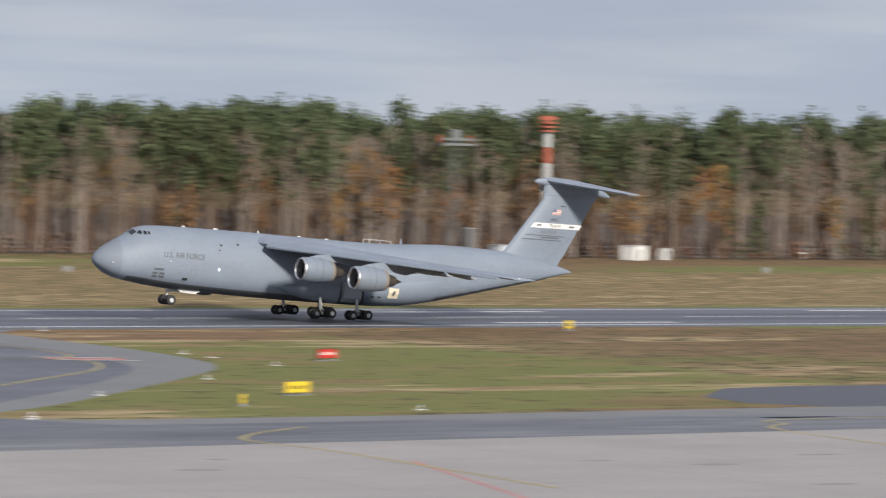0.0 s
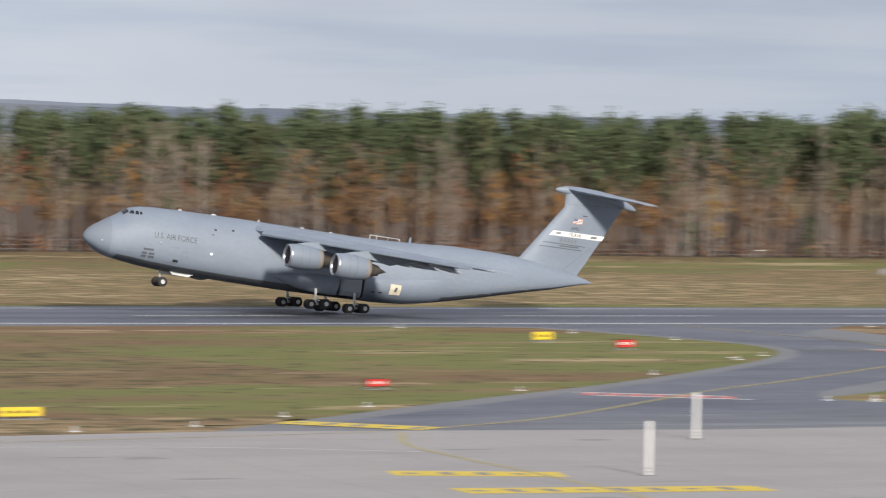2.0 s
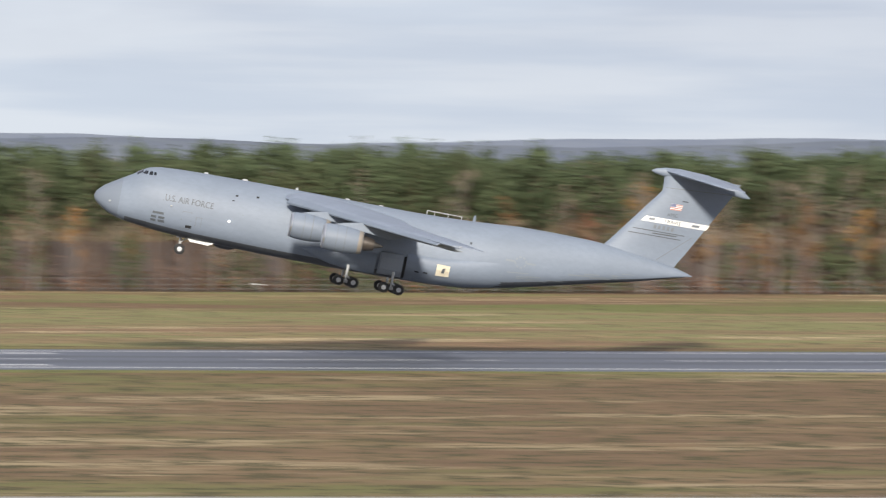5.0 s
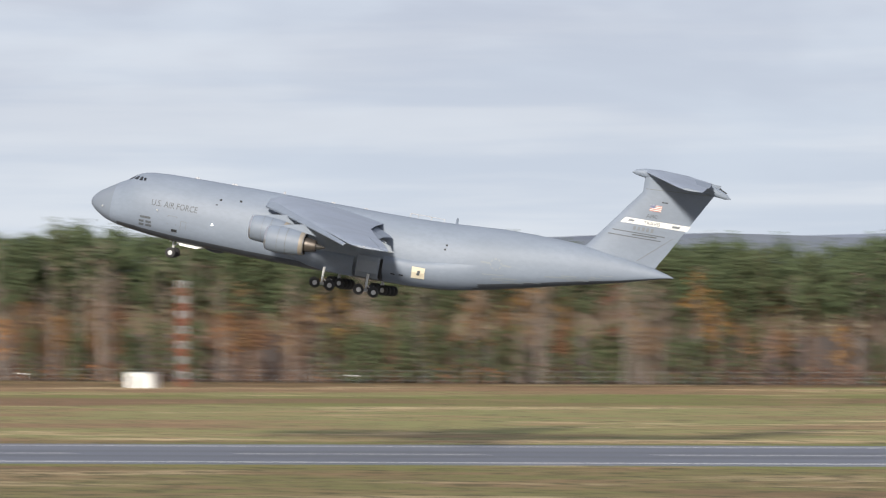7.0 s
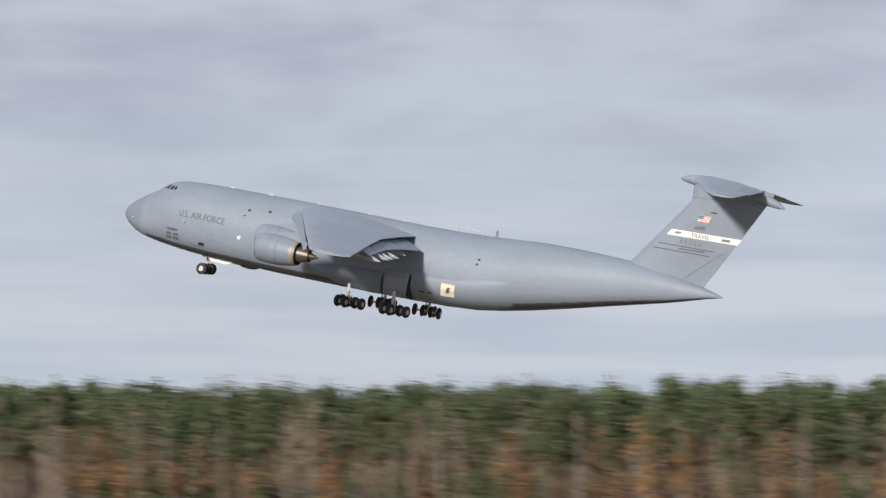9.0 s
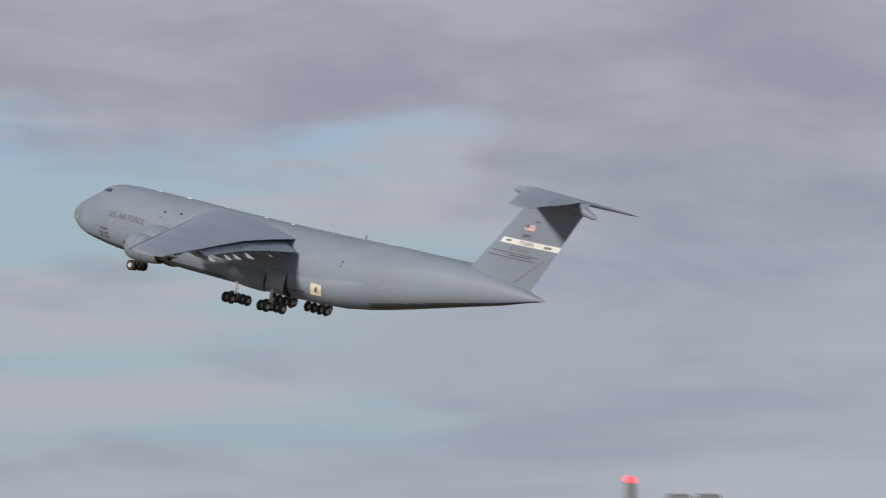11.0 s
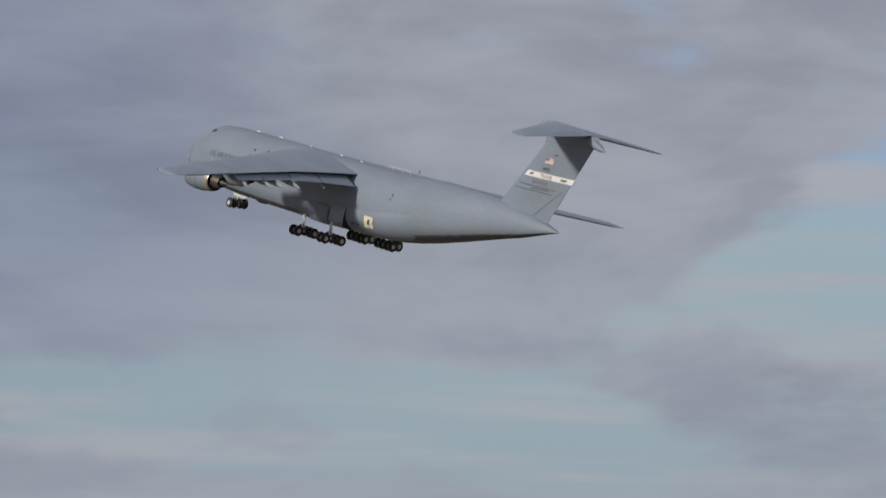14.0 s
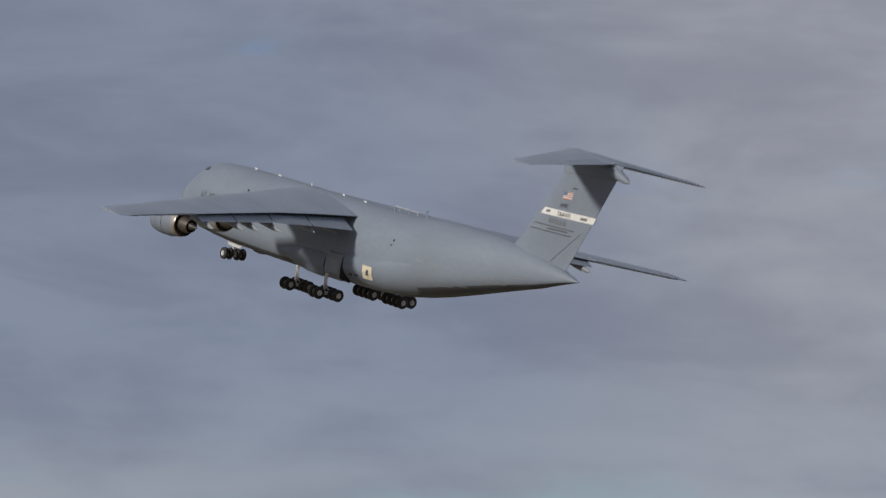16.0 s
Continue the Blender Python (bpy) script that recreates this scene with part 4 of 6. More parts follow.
def curve_path(points, k=6):
    """Points rounded off by a Catmull-Rom spline."""
    pts = [Vector((*p, 0)) for p in points]
    pts = [pts[0] * 2 - pts[1]] + pts + [pts[-1] * 2 - pts[-2]]
    out = []
    for a, b, c, d in zip(pts, pts[1:], pts[2:], pts[3:]):
        for j in range(k):
            t = j / k
            q = 0.5 * (2 * b + (c - a) * t + (2 * a - 5 * b + 4 * c - d) * t * t + (3 * b - a - 3 * c + d) * t ** 3)
            out.append((q.x, q.y))
    return out + [(pts[-2].x, pts[-2].y)]


RY = 573.0   # runway centre line
bm = bmesh.new()
bmesh.ops.create_grid(bm, x_segments=60, y_segments=60, size=4600)
ground = tagged(part("ground", bm, GRASS, None), "rough autumn airfield grass in green, straw and russet", "grass", kind="structure")

runway = flat("runway", [(-2200, RY - 27), (1500, RY - 27), (1500, RY + 27), (-2200, RY + 27)], 0.03, ASPHALT, "dark grey asphalt runway with white edge lines", "runway")
for y, w in ((RY - 21.5, 1.5), (RY + 21.5, 1.2)):
    stripe("edge_line", [(-2200 + 370 * i, y) for i in range(11)], w, 0.045, LINE_W, runway)
for i in range(-36, 26):
    stripe("centre_dash", [(i * 50 + 12.0, RY), (i * 50 + 42.0, RY)], 0.9, 0.045, LINE_W, runway)
for x in (-38, 372, 446):
    for y in (RY + 15.5, RY - 15.5) if x < 400 else (RY + 17,):
        stripe("touchdown_bar", [(x, y), (x + 28, y)], 2.2, 0.045, LINE_W, runway)
# darker rubber along the wheel tracks
rubber = material("rubber_marks", (0.052, 0.057, 0.069), 0.5, 0, (0.08, 0.087, 0.102), 0.05, 30, 0.8, 0, (0.1, 1, 1))
for y in (RY - 6.5, RY + 6.5):
    stripe("rubber_track", [(-900 + 110 * i, y) for i in range(20)], 5.0, 0.038, rubber, runway)

# greener mown verges
rng = random.Random(3)


def verge(x0, x1, y0, y1, wave, z, mat=MOWN):
    n = max(8, int((x1 - x0) / 14))
    xs = [x0 + (x1 - x0) * i / n for i in range(n + 1)]
    xs[0], xs[-1] = xs[0] - wave * 4, xs[-1] + wave * 5
    far = [(x, y1 + rng.uniform(-wave, wave)) for x in xs]
    near = [(x, y0 + rng.uniform(-wave, wave)) for x in reversed(xs)]
    near = [(x0 + wave * 9, y) if i == len(near) - 1 else (x, y) for i, (x, y) in enumerate(near)]
    return flat("mown_verge", far + near, z, mat, "mown green grass verge", "grass")


verge(175, 318, 398, 545, 2, 0.010)
verge(112, 226, 374, 424, 5, 0.0145)
verge(-1500, 1200, 540, 547, 1.2, 0.014)
verge(-1500, 1200, 599, 607, 1.5, 0.012)
verge(-900, 700, 742, 792, 7, 0.016)
verge(-1500, 130, 611, 836, 2, 0.010, FIELD)
verge(150, 1200, 611, 745, 3, 0.010, STRAW)
# link taxiway: pale shoulder below, dark lane above
edge_left = [(212.8, 547.6), (250.8, 540.4), (256.9, 514.3), (258.2, 496.8), (252.9, 480.4), (238.4, 460.0), (206.8, 426.0), (176.6, 397.9), (158.6, 380.5), (142.0, 364.3)]
edge_right = [(414.0, 394.9), (299.9, 395.2), (251.7, 392.6), (223.2, 392.9), (214.4, 399.0), (231.0, 413.6), (266.2, 452.0), (277.3, 466.5), (282.5, 478.6), (287.1, 500.7), (288.9, 524.7), (290.5, 545.5)]
link = flat("taxiway", edge_left[:1] + curve_path(edge_left[1:], 4) + [(141.5, 340.4), (413.9, 333.2)] + edge_right[:3] + curve_path(edge_right[3:], 4), 0.02, SHOULDER, "curved taxiway with pale shoulders joining runway and apron", "taxiway")
lane_l = [(235.4, 546.5), (253.1, 539.9), (258.9, 513.4), (260.4, 496.2), (254.9, 479.1), (240.6, 458.8), (209.5, 424.7), (180.0, 396.1), (162.2, 379.4), (150.4, 366.5)]
lane_r = [(223.2, 381.8), (216.4, 403.2), (243.0, 433.9), (260.7, 455.7), (268.6, 468.6), (274.1, 484.7), (277.6, 503.8), (279.6, 525.0), (296.4, 544.8)]
flat("lane", curve_path(lane_l, 4) + curve_path(lane_r, 4), 0.034, TAXI, parent=link)
flat("apron_lane", [(154.3, 361.3), (414.0, 365.6), (414.0, 383.8), (250.8, 386.1), (223.2, 385.8), (197.6, 381.5), (168.1, 375.2)], 0.036, WORN, parent=link)
for pts, w in (([(155.5, 359.1), (150.5, 346.6), (148.7, 335.2), (147.0, 311.6), (145.3, 293.9)], .45), ([(160.5, 363.9), (178.0, 377.5), (209.2, 411.4), (225.8, 427.0), (246.9, 448.1), (261.3, 462.9), (268.5, 475.7), (268.4, 483.2), (258.9, 486.1)], .45),
               ([(273.5, 547.7), (274.4, 526.6), (276.0, 508.0), (273.6, 490.8), (268.4, 483.2)], .4), ([(235.4, 380.4), (226.6, 373.8), (221.8, 366.4), (222.1, 353.8), (217.6, 317.5)], .45), ([(414.0, 377.7), (294.7, 380.2), (279.5, 373.9), (274.4, 367.9), (271.8, 351.0), (266.3, 316.9)], .45)):
    stripe("yellow_line", curve_path(pts), w + .05, 0.062, LINE_Y, link)
for x0, y0, x1, y1 in ((194.9, 408.7, 207.2, 400.8), (267.6, 484.6, 275.5, 481.5)):
    for k in range(7):
        f0, f1 = k / 7, (k + .75) / 7
        stripe("red_bar", [(x0 + (x1 - x0) * f0, y0 + (y1 - y0) * f0), (x0 + (x1 - x0) * f1, y0 + (y1 - y0) * f1)], 3.6, 0.05, LINE_R, link)
    stripe("white_bar", [(x0, y0 - 2.6), (x1, y1 - 2.6)], .8, 0.052, LINE_W, link)
    stripe("white_bar", [(x0, y0 + 2.6), (x1, y1 + 2.6)], .8, 0.052, LINE_W, link)
flat("shoulder_patch", [(308.9, 423.0), (318.7, 425.3), (414.1, 423.3), (414.0, 394.4), (301.9, 394.7), (296.0, 401.1), (298.0, 411.2)], 0.028, rubber, parent=link)

# apron of concrete slabs
apron = flat("apron", [(-900, 338), (60, 350), (103.9, 357.1), (141.7, 362.8), (184.8, 359.3), (223.2, 363.1), (284.1, 366.8), (414.0, 364.6), (800, 371), (800, -300), (-900, -300)], 0.048, CONCRETE, "pale grey concrete apron with yellow guide lines", "apron")
joint = material("slab_joint", (0.30, 0.285, 0.275), 0.85, 0, (0.25, 0.24, 0.23), 0.5, 9, 0.5)
for k in range(24):
    stripe("slab_joint", [(40 + k * 15, 250), (40 + k * 15, 352 + min(k, 10) * 1.2)], .12, 0.053, joint, apron)
for k in range(7):
    stripe("slab_joint", [(20, 262 + 15 * k), (400, 262 + 15 * k)], .12, 0.054, joint, apron)
for (ax, ay), (bx, by) in (((151.1, 373.0), (160.1, 363.4)), ((137.0, 318.3), (148.9, 315.1)), ((135.1, 302.1), (157.5, 300.7))):
    long = math.hypot(bx - ax, by - ay)
    ux, uy = (bx - ax) / long, (by - ay) / long
    stripe("yellow_bar", [(ax, ay), (bx, by)], 4.6, 0.06, BAR_Y, apron)
    for k in range(int(long / 2.6)):
        cx, cy = ax + ux * (1.4 + 2.6 * k), ay + uy * (1.4 + 2.6 * k)
        stripe("dark_figure", [(cx - ux * .5, cy - uy * .5), (cx + ux * .5, cy + uy * .5)], 2.4 if k % 3 else 1.1, 0.066, STAIN, apron)
stripe("white_line", curve_path([(60, 349), (109.0, 348.4), (133.6, 345.2), (148.4, 338.2)]), .3, 0.06, LINE_W, apron)
stripe("yellow_line", curve_path([(60, 346), (109.1, 351.4), (138.6, 356.7), (156.3, 361.3)]), .35, 0.061, LINE_Y, apron)
stripe("red_line", [(222.1, 343.3), (209.3, 308.3), (202.3, 288.2)], .35, 0.06, LINE_R, apron)
stripe("red_line", [(97.3, 353.8), (92, 330), (100.1, 323.3), (105.1, 331.3)], .3, 0.06, LINE_R, apron)
stripe("white_line", [(181.7, 294.8), (193.5, 295.5)], .8, 0.06, LINE_W, apron)
rng = random.Random(5)
for k in range(34):
    x, y = rng.uniform(100, 330), rng.uniform(281.2, 352.9)
    w, d = rng.uniform(.8, 3.2), rng.uniform(.3, 1.5)
    flat("stain", [(x + w * math.cos(t) * rng.uniform(.6, 1), y + d * math.sin(t) * rng.uniform(.6, 1)) for t in (2 * math.pi * i / 11 for i in range(11))], 0.056, STAIN, parent=apron)
for k in range(26):
    x, y = rng.uniform(168.2, 400.5), 366 + rng.uniform(8, 17)
    w, d = rng.uniform(3, 11), rng.uniform(.5, 1.6)
    flat("tar_patch", [(x + w * math.cos(t) * rng.uniform(.6, 1), y + d * math.sin(t) * rng.uniform(.6, 1)) for t in (2 * math.pi * i / 11 for i in range(11))], 0.042, ASPHALT, parent=link)


# ---- airfield signs and lights ----
def sign(x, y, w, h, face, label, turn=0.0):
    s = tagged(new("airfield_sign"), label, "sign", "airfield signs")
    s.location, s.rotation_euler = (x, y, 0), (0, 0, radians(turn))
    bm = bmesh.new()
    box(bm, (-w / 2, -.12, .25), (w / 2, .12, .25 + h), 0, .03)
    part("case", bm, DARK if face is REDP else YELLOW, s)
    bm = bmesh.new()
    box(bm, (-w / 2 + .05, -.15, .3), (w / 2 - .05, -.124, .2 + h))
    part("panel", bm, face, s)
    bm = bmesh.new()
    for k in range(4):
        x0 = -w * .38 + k * w * .2
        box(bm, (x0, -.165, .25 + h * .35), (x0 + w * .1, -.152, .25 + h * .65))
    part("illegible_bar", bm, WHITE if face is REDP else DARK, s)
    for q in (-w * .38, w * .38):
        bm = bmesh.new()
        rod(bm, (q, 0, 0), (q, 0, .27), .05, sides=8)
        part("leg", bm, STRUT, s)
    bm = bmesh.new()
    box(bm, (-w / 2 - .3, -.5, 0), (w / 2 + .3, .5, .06))
    part("plinth", bm, SHOULDER, s)
    return s


sign(296.7, 476.6, 2.6, 1.0, REDP, "red airfield sign on legs in grass", 12)
sign(259.4, 421.2, 2.9, 1.0, YELLOW, "yellow airfield sign on legs in grass", 12)
sign(236.3, 506.1, 2.6, .9, YELLOW, "yellow airfield sign beside the runway", 12)
sign(238.0, 488.3, 2.4, .9, REDP, "red airfield sign beside the taxiway", 12)
sign(178.3, 417.8, 2.4, .75, REDP, "faded red airfield sign with pale bars", 12)
sign(130.6, 379.8, 3.9, .75, YELLOW, "long low yellow airfield sign in grass", 6)
sign(245.5, 407.5, .9, .8, YELLOW, "small yellow marker seen from behind", 50)
sign(369.1, 537.3, 1.2, 1.0, YELLOW, "small yellow distance sign at the runway edge", 20)


def ground_light(x, y, mat, label):
    g = tagged(new("ground_light"), label, "light", "taxiway lights")
    g.location = (x, y, 0)
    bm = bmesh.new()
    box(bm, (-.38, -.38, 0), (.38, .38, .08), 0, .02)
    part("slab", bm, LINE_W, g)
    bm = bmesh.new()
    rod(bm, (0, 0, .1), (0, 0, .28), .06, sides=8)
    lathe(bm, [(.28, .02), (.28, .11), (.4, .1), (.46, .02)], (0, 0, 0), (0, 0, 1), 10)
    part("lamp_body", bm, mat, g)


for x, y in ((191.3, 414.5), (166.7, 392.7), (154.0, 380.4), (217.7, 440.0), (240.9, 466.7), (248.0, 474.7), (214.0, 396.7), (217.9, 395.0), (240.5, 424.3), (264.7, 446.5), (287.8, 491.2), (298.6, 542.7), (255.1, 510.3), (250.0, 527.2),
             (129.9, 364.5), (141.9, 369.6), (258.6, 399.1), (219.3, 397.6), (285.4, 468.2), (233.4, 540.4)):
    ground_light(x, y, HUB, "small ground light on a white slab")
for x, y in ((287.0, 483.9), (242.0, 470.4)):
    ground_light(x, y, ORANGEP, "small orange guard light on a white slab")


def white_post(x, y, h):
    p = tagged(new("white_post"), "slim white marker post on the concrete apron", "post", "apron posts")
    p.location = (x, y, 0.048)
    bm = bmesh.new()
    lathe(bm, [(0, .02), (0, .17), (.05, .17), (h - .1, .15), (h, .1), (h, .02)], (0, 0, 0), (0, 0, 1), 14)
    part("shaft", bm, WHITE, p, smooth=True)
    for z in (.25, .5):
        bm = bmesh.new()
        lathe(bm, [(z, .175), (z, .19), (z + .1, .19), (z + .1, .175)], (0, 0, 0), (0, 0, 1), 14)
        part("collar", bm, HUB, p)
    bm = bmesh.new()
    box(bm, (-.4, -.4, 0), (.4, .4, .06), 0, .02)
    part("foot", bm, SHOULDER, p)


white_post(154.5, 312.8, 3.9)
white_post(176.3, 348.6, 3.7)
white_post(167.4, 259.9, 3.9)


# ---- masts, towers, huts ----
LAMPGREY = material("dull_lamp_housing", (0.15, 0.155, 0.16), 0.7, 0.0, (0.1, 0.1, 0.105), 0.8, 8, 0.5)
MASTGREY = material("galvanised_steel", (0.20, 0.21, 0.22), 0.5, 0.3, (0.15, 0.155, 0.16), 0.8, 8, 0.5)
def flood_mast(x, y, h, turn, label):
    m = tagged(new("floodlight_mast"), label, "mast", "floodlight masts")
    m.location, m.rotation_euler = (x, y, 0), (0, 0, radians(turn))
    bm = bmesh.new()
    lathe(bm, [(0, .02), (0, .42), (h * .5, .36), (h - 1.2, .3), (h - 1.2, .02)], (0, 0, 0), (0, 0, 1), 16)
    part("shaft", bm, MASTGREY, m, smooth=True)
    bm = bmesh.new()
    lathe(bm, [(h - 6.2, .31), (h - 6.2, .5), (h - 5.9, .5), (h - 5.9, .31)], (0, 0, 0), (0, 0, 1), 16)
    rod(bm, (-2.2, 0, h - 4.6), (2.2, 0, h - 4.6), .12)
    rod(bm, (-.2, 0, h - 4.6), (2.4, 0, h - 1.0), .16)
    part("bracket", bm, MASTGREY, m)
    bm = bmesh.new()
    rod(bm, (0, 0, h - 1.3), (0, 0, h - .1), .3, .26)
    part("cap", bm, MASTGREY, m)
    bm = bmesh.new()
    lathe(bm, [(h - .15, .02), (h - .15, .3), (h + .12, .26), (h + .2, .02)], (0, 0, 0), (0, 0, 1), 14)
    part("red_beacon", bm, LAMP_RED, m, "glowing red obstruction light")
    for i, (u, z) in enumerate(((1.0, h - 1.6), (2.6, h - 1.0), (4.2, h - 1.0), (-2.8, h - 4.6), (-1.2, h - 4.6), (1.4, h - 4.6), (2.9, h - 1.9))):
        bm = bmesh.new()
        loft(bm, [[(u + a, b - .5, z + c) for a, b, c in ring] for ring in ([(-.7, -.5, -.2), (.7, -.5, -.2), (.7, .5, -.05), (-.7, .5, -.05)], [(-.55, -.4, .12), (.55, -.4, .12), (.55, .45, .22), (-.55, .45, .22)])])
        part("floodlight", bm, LAMPGREY, m)


flood_mast(-121.8, 364.2, 29.2, 18, "tall grey floodlight mast with a red beacon")
flood_mast(-208.4, 343.6, 29.7, 32, "tall grey floodlight mast with angled lamp arms")


def lattice(bm, h, w, step, sides=6, r=.06):
    for sx, sy in ((1, 1), (1, -1), (-1, 1), (-1, -1)):
        rod(bm, (sx * w, sy * w, 0), (sx * w * .8, sy * w * .8, h), r * 1.5, sides=sides)
    k = int(h / step)
    for i in range(k):
        z0, z1 = h * i / k, h * (i + 1) / k
        a, b = w * (1 - .2 * i / k), w * (1 - .2 * (i + 1) / k)
        for p, q in (((a, a), (b, -b)), ((a, -a), (-b, -b)), ((-a, -a), (-b, b)), ((-a, a), (b, b))):
            rod(bm, (*p, z0), (*q, z1), r, sides=4)


def radio_tower(x, y):
    t = tagged(new("radio_tower"), "grey lattice radio tower with a railed platform", "tower")
    t.location = (x, y, 0)
    bm = bmesh.new()
    lattice(bm, 20.2, 1.3, 2.3, r=.045)
    part("frame", bm, MASTGREY, t)
    bm = bmesh.new()
    box(bm, (-3.6, -1.6, 19.6), (3.6, 1.6, 20.0))
    box(bm, (-3.6, -1.6, 20.5), (3.6, -1.5, 20.9))
    for q in (-3.5, -1.2, 1.2, 3.5):
        box(bm, (q - .05, -1.6, 20), (q + .05, -1.5, 20.9))
    part("platform", bm, MASTGREY, t)
    bm = bmesh.new()
    box(bm, (-.9, -.5, 20.0), (.9, .5, 22.4), 0, .05)
    part("equipment_box", bm, MASTGREY, t)
    t.scale = (1, 1, 1.08)
    for q in (-3.4, 3.4):
        bm = bmesh.new()
        rod(bm, (q, 0, 20.0), (q, 0, 21.4), .3, sides=8)
        part("red_lamp", bm, ORANGEP, t)


def banded_tower(x, y, h, w, bands, label, head=True):
    t = tagged(new("banded_mast"), label, "mast", "red and white masts")
    t.location = (x, y, 0)
    for i in range(bands):
        bm = bmesh.new()
        z0, z1 = h * i / bands, h * (i + 1) / bands
        lathe(bm, [(z0, .02), (z0, w), (z1 - .03, w), (z1 - .03, .02)], (0, 0, 0), (0, 0, 1), 12)
        part("band", bm, ORANGEP if i == bands - 2 else HUB, t)
    if head:
        bm = bmesh.new()
        for z, r in ((h - .1, 1.6), (h + .7, 1.75), (h + 1.5, 1.75)):
            lathe(bm, [(z, .02), (z, r), (z + .35, r), (z + .35, .02)], (0, 0, 0), (0, 0, 1), 16)
        box(bm, (-1.7, -.4, h + 2.2), (1.7, .4, h + 2.9))
        rod(bm, (0, 0, h), (0, 0, h + 3), .5)
        part("head", bm, ORANGEP, t)


def lattice_mast(x, y, h, bands):
    t = tagged(new("lattice_mast"), "slim red and white banded lattice mast", "mast", "red and white masts")
    t.location = (x, y, 0)
    for i in range(bands):
        bm = bmesh.new()
        z0, z1, w = h * i / bands, h * (i + 1) / bands, .7
        for p, q in (((w, w), (w, -w)), ((w, -w), (-w, -w)), ((-w, -w), (-w, w)), ((-w, w), (w, w))):
            rod(bm, (*p, z0), (*p, z1), .055, sides=6)
            rod(bm, (*p, z0), (*q, z1), .03, sides=4)
            rod(bm, (*q, z0), (*p, z1), .03, sides=4)
            rod(bm, (*p, z1), (*q, z1), .03, sides=4)
        part("band", bm, HUB if i % 2 else ORANGEP, t)


def hut(x, y, w, d, h, mat, label, turn=0):
    t = tagged(new("equipment_hut"), label, "hut", "equipment huts")
    t.location, t.rotation_euler = (x, y, 0), (0, 0, radians(turn))
    bm = bmesh.new()
    box(bm, (-w / 2, -d / 2, 0), (w / 2, d / 2, h), 0, .03)
    part("shell", bm, mat, t)
    bm = bmesh.new()
    box(bm, (-w / 2 - .12, -d / 2 - .12, h), (w / 2 + .12, d / 2 + .12, h + .14), 0, .03)
    part("roof", bm, HUB, t)
    bm = bmesh.new()
    box(bm, (-w * .2, -d / 2 - .05, .1), (-w * .2 + .9, -d / 2 - .004, min(2.05, h - .2)))
    part("door", bm, DULL, t)


PALE = material("pale_blue_cladding", (0.50, 0.55, 0.60), 0.6, 0, (0.4, 0.44, 0.48), 0.8, 8, 0.4)
radio_tower(531, 812)
banded_tower(552, 812, 24.2, .8, 8, "red and white banded mast with an orange head")
hut(568.5, 806, 4.3, 3.2, 2.7, WHITE, "white box-shaped equipment hut at the wood's edge", 20)
hut(577, 808, 1.9, 1.6, 2.1, WHITE, "small white equipment cabinet in the grass", 15)
hut(542, 808, 9.4, 3.0, 2.6, PALE, "pale blue-grey hut beside the radio tower", 10)
hut(535.3, 813, 1.2, 1.2, 5.6, MASTGREY, "narrow tall grey service box", 10)
lattice_mast(-211.5, 838, 18.5, 14)
hut(-217.5, 833, 4.6, 3.2, 2.6, WHITE, "white equipment hut beside the banded mast", -8)


def marker_board(x, y):
    t = tagged(new("marker_board"), "small pale marker board on posts in grass", "board", "marker boards")
    t.location = (x, y, 0)
    bm = bmesh.new()
    box(bm, (-.8, -.04, .35), (.8, .04, 1.2), 0, .02)
    part("board", bm, SHOULDER, t)
    for q in (-.6, .6):
        bm = bmesh.new()
        rod(bm, (q, .06, 0), (q, .06, 1.1), .04, sides=6)
        part("leg", bm, STRUT, t)


marker_board(403.3, 728.6)
marker_board(545.4, 732.9)


def rescue_car():
    c = tagged(new("service_car"), "white and orange service car driving along the wood's edge", "car")
    prof = [(-2.6, .4), (-2.65, .9), (-2.5, 1.5), (-2.3, 1.95), (.3, 1.98), (1.0, 1.9), (1.7, 1.2), (2.45, 1.05), (2.6, .75), (2.6, .4)]
    bm = bmesh.new()
    loft(bm, [[(x, s * .95, z) for x, z in prof] for s in (-1, 1)])
    bmesh.ops.bevel(bm, geom=list(bm.edges), offset=.06, segments=1, affect="EDGES")
    part("body", bm, WHITE, c, smooth=True)
    bm = bmesh.new()
    for s in (-1, 1):
        box(bm, (-2.5, s * .965 - .01, .6), (1.2, s * .965 + .01, 1.15))
    # orange paint with weak emission added to brighten it; no lamp here
    part("orange_panel", bm, glow("day_glow_orange", (0.9, 0.16, 0.03), 0.25), c)
    for x0, x1 in ((-2.2, -1.0), (-.9, .2), (.3, 1.2)):
        bm = bmesh.new()
        for s in (-1, 1):
            box(bm, (x0, s * .962 - .01, 1.25), (x1, s * .962 + .01, 1.8))
        part("window", bm, GLASS, c)
    wm = wheel_mesh(.36, .24)
    for x in (-1.6, 1.6):
        for s in (-.85, .85):
            w = new("wheel", wm)
            w.parent, w.location = c, (x, s, .36)
    bm = bmesh.new()
    box(bm, (-.2, -.6, 1.97), (.1, .6, 2.12), 0, .03)
    part("beacon_bar", bm, BLUEP, c)
    return c


car = rescue_car()


# ---- woods ----
def leafy(name, base, spot, island=0.45, obj=0.02):
    m = material(name, base, 0.85, 0, spot, 0.12, 8, 0.6, 0, (1, 1, 1), island, obj)
    m.node_tree.nodes["Principled BSDF"].inputs["Specular IOR Level"].default_value = 0.15
    return m


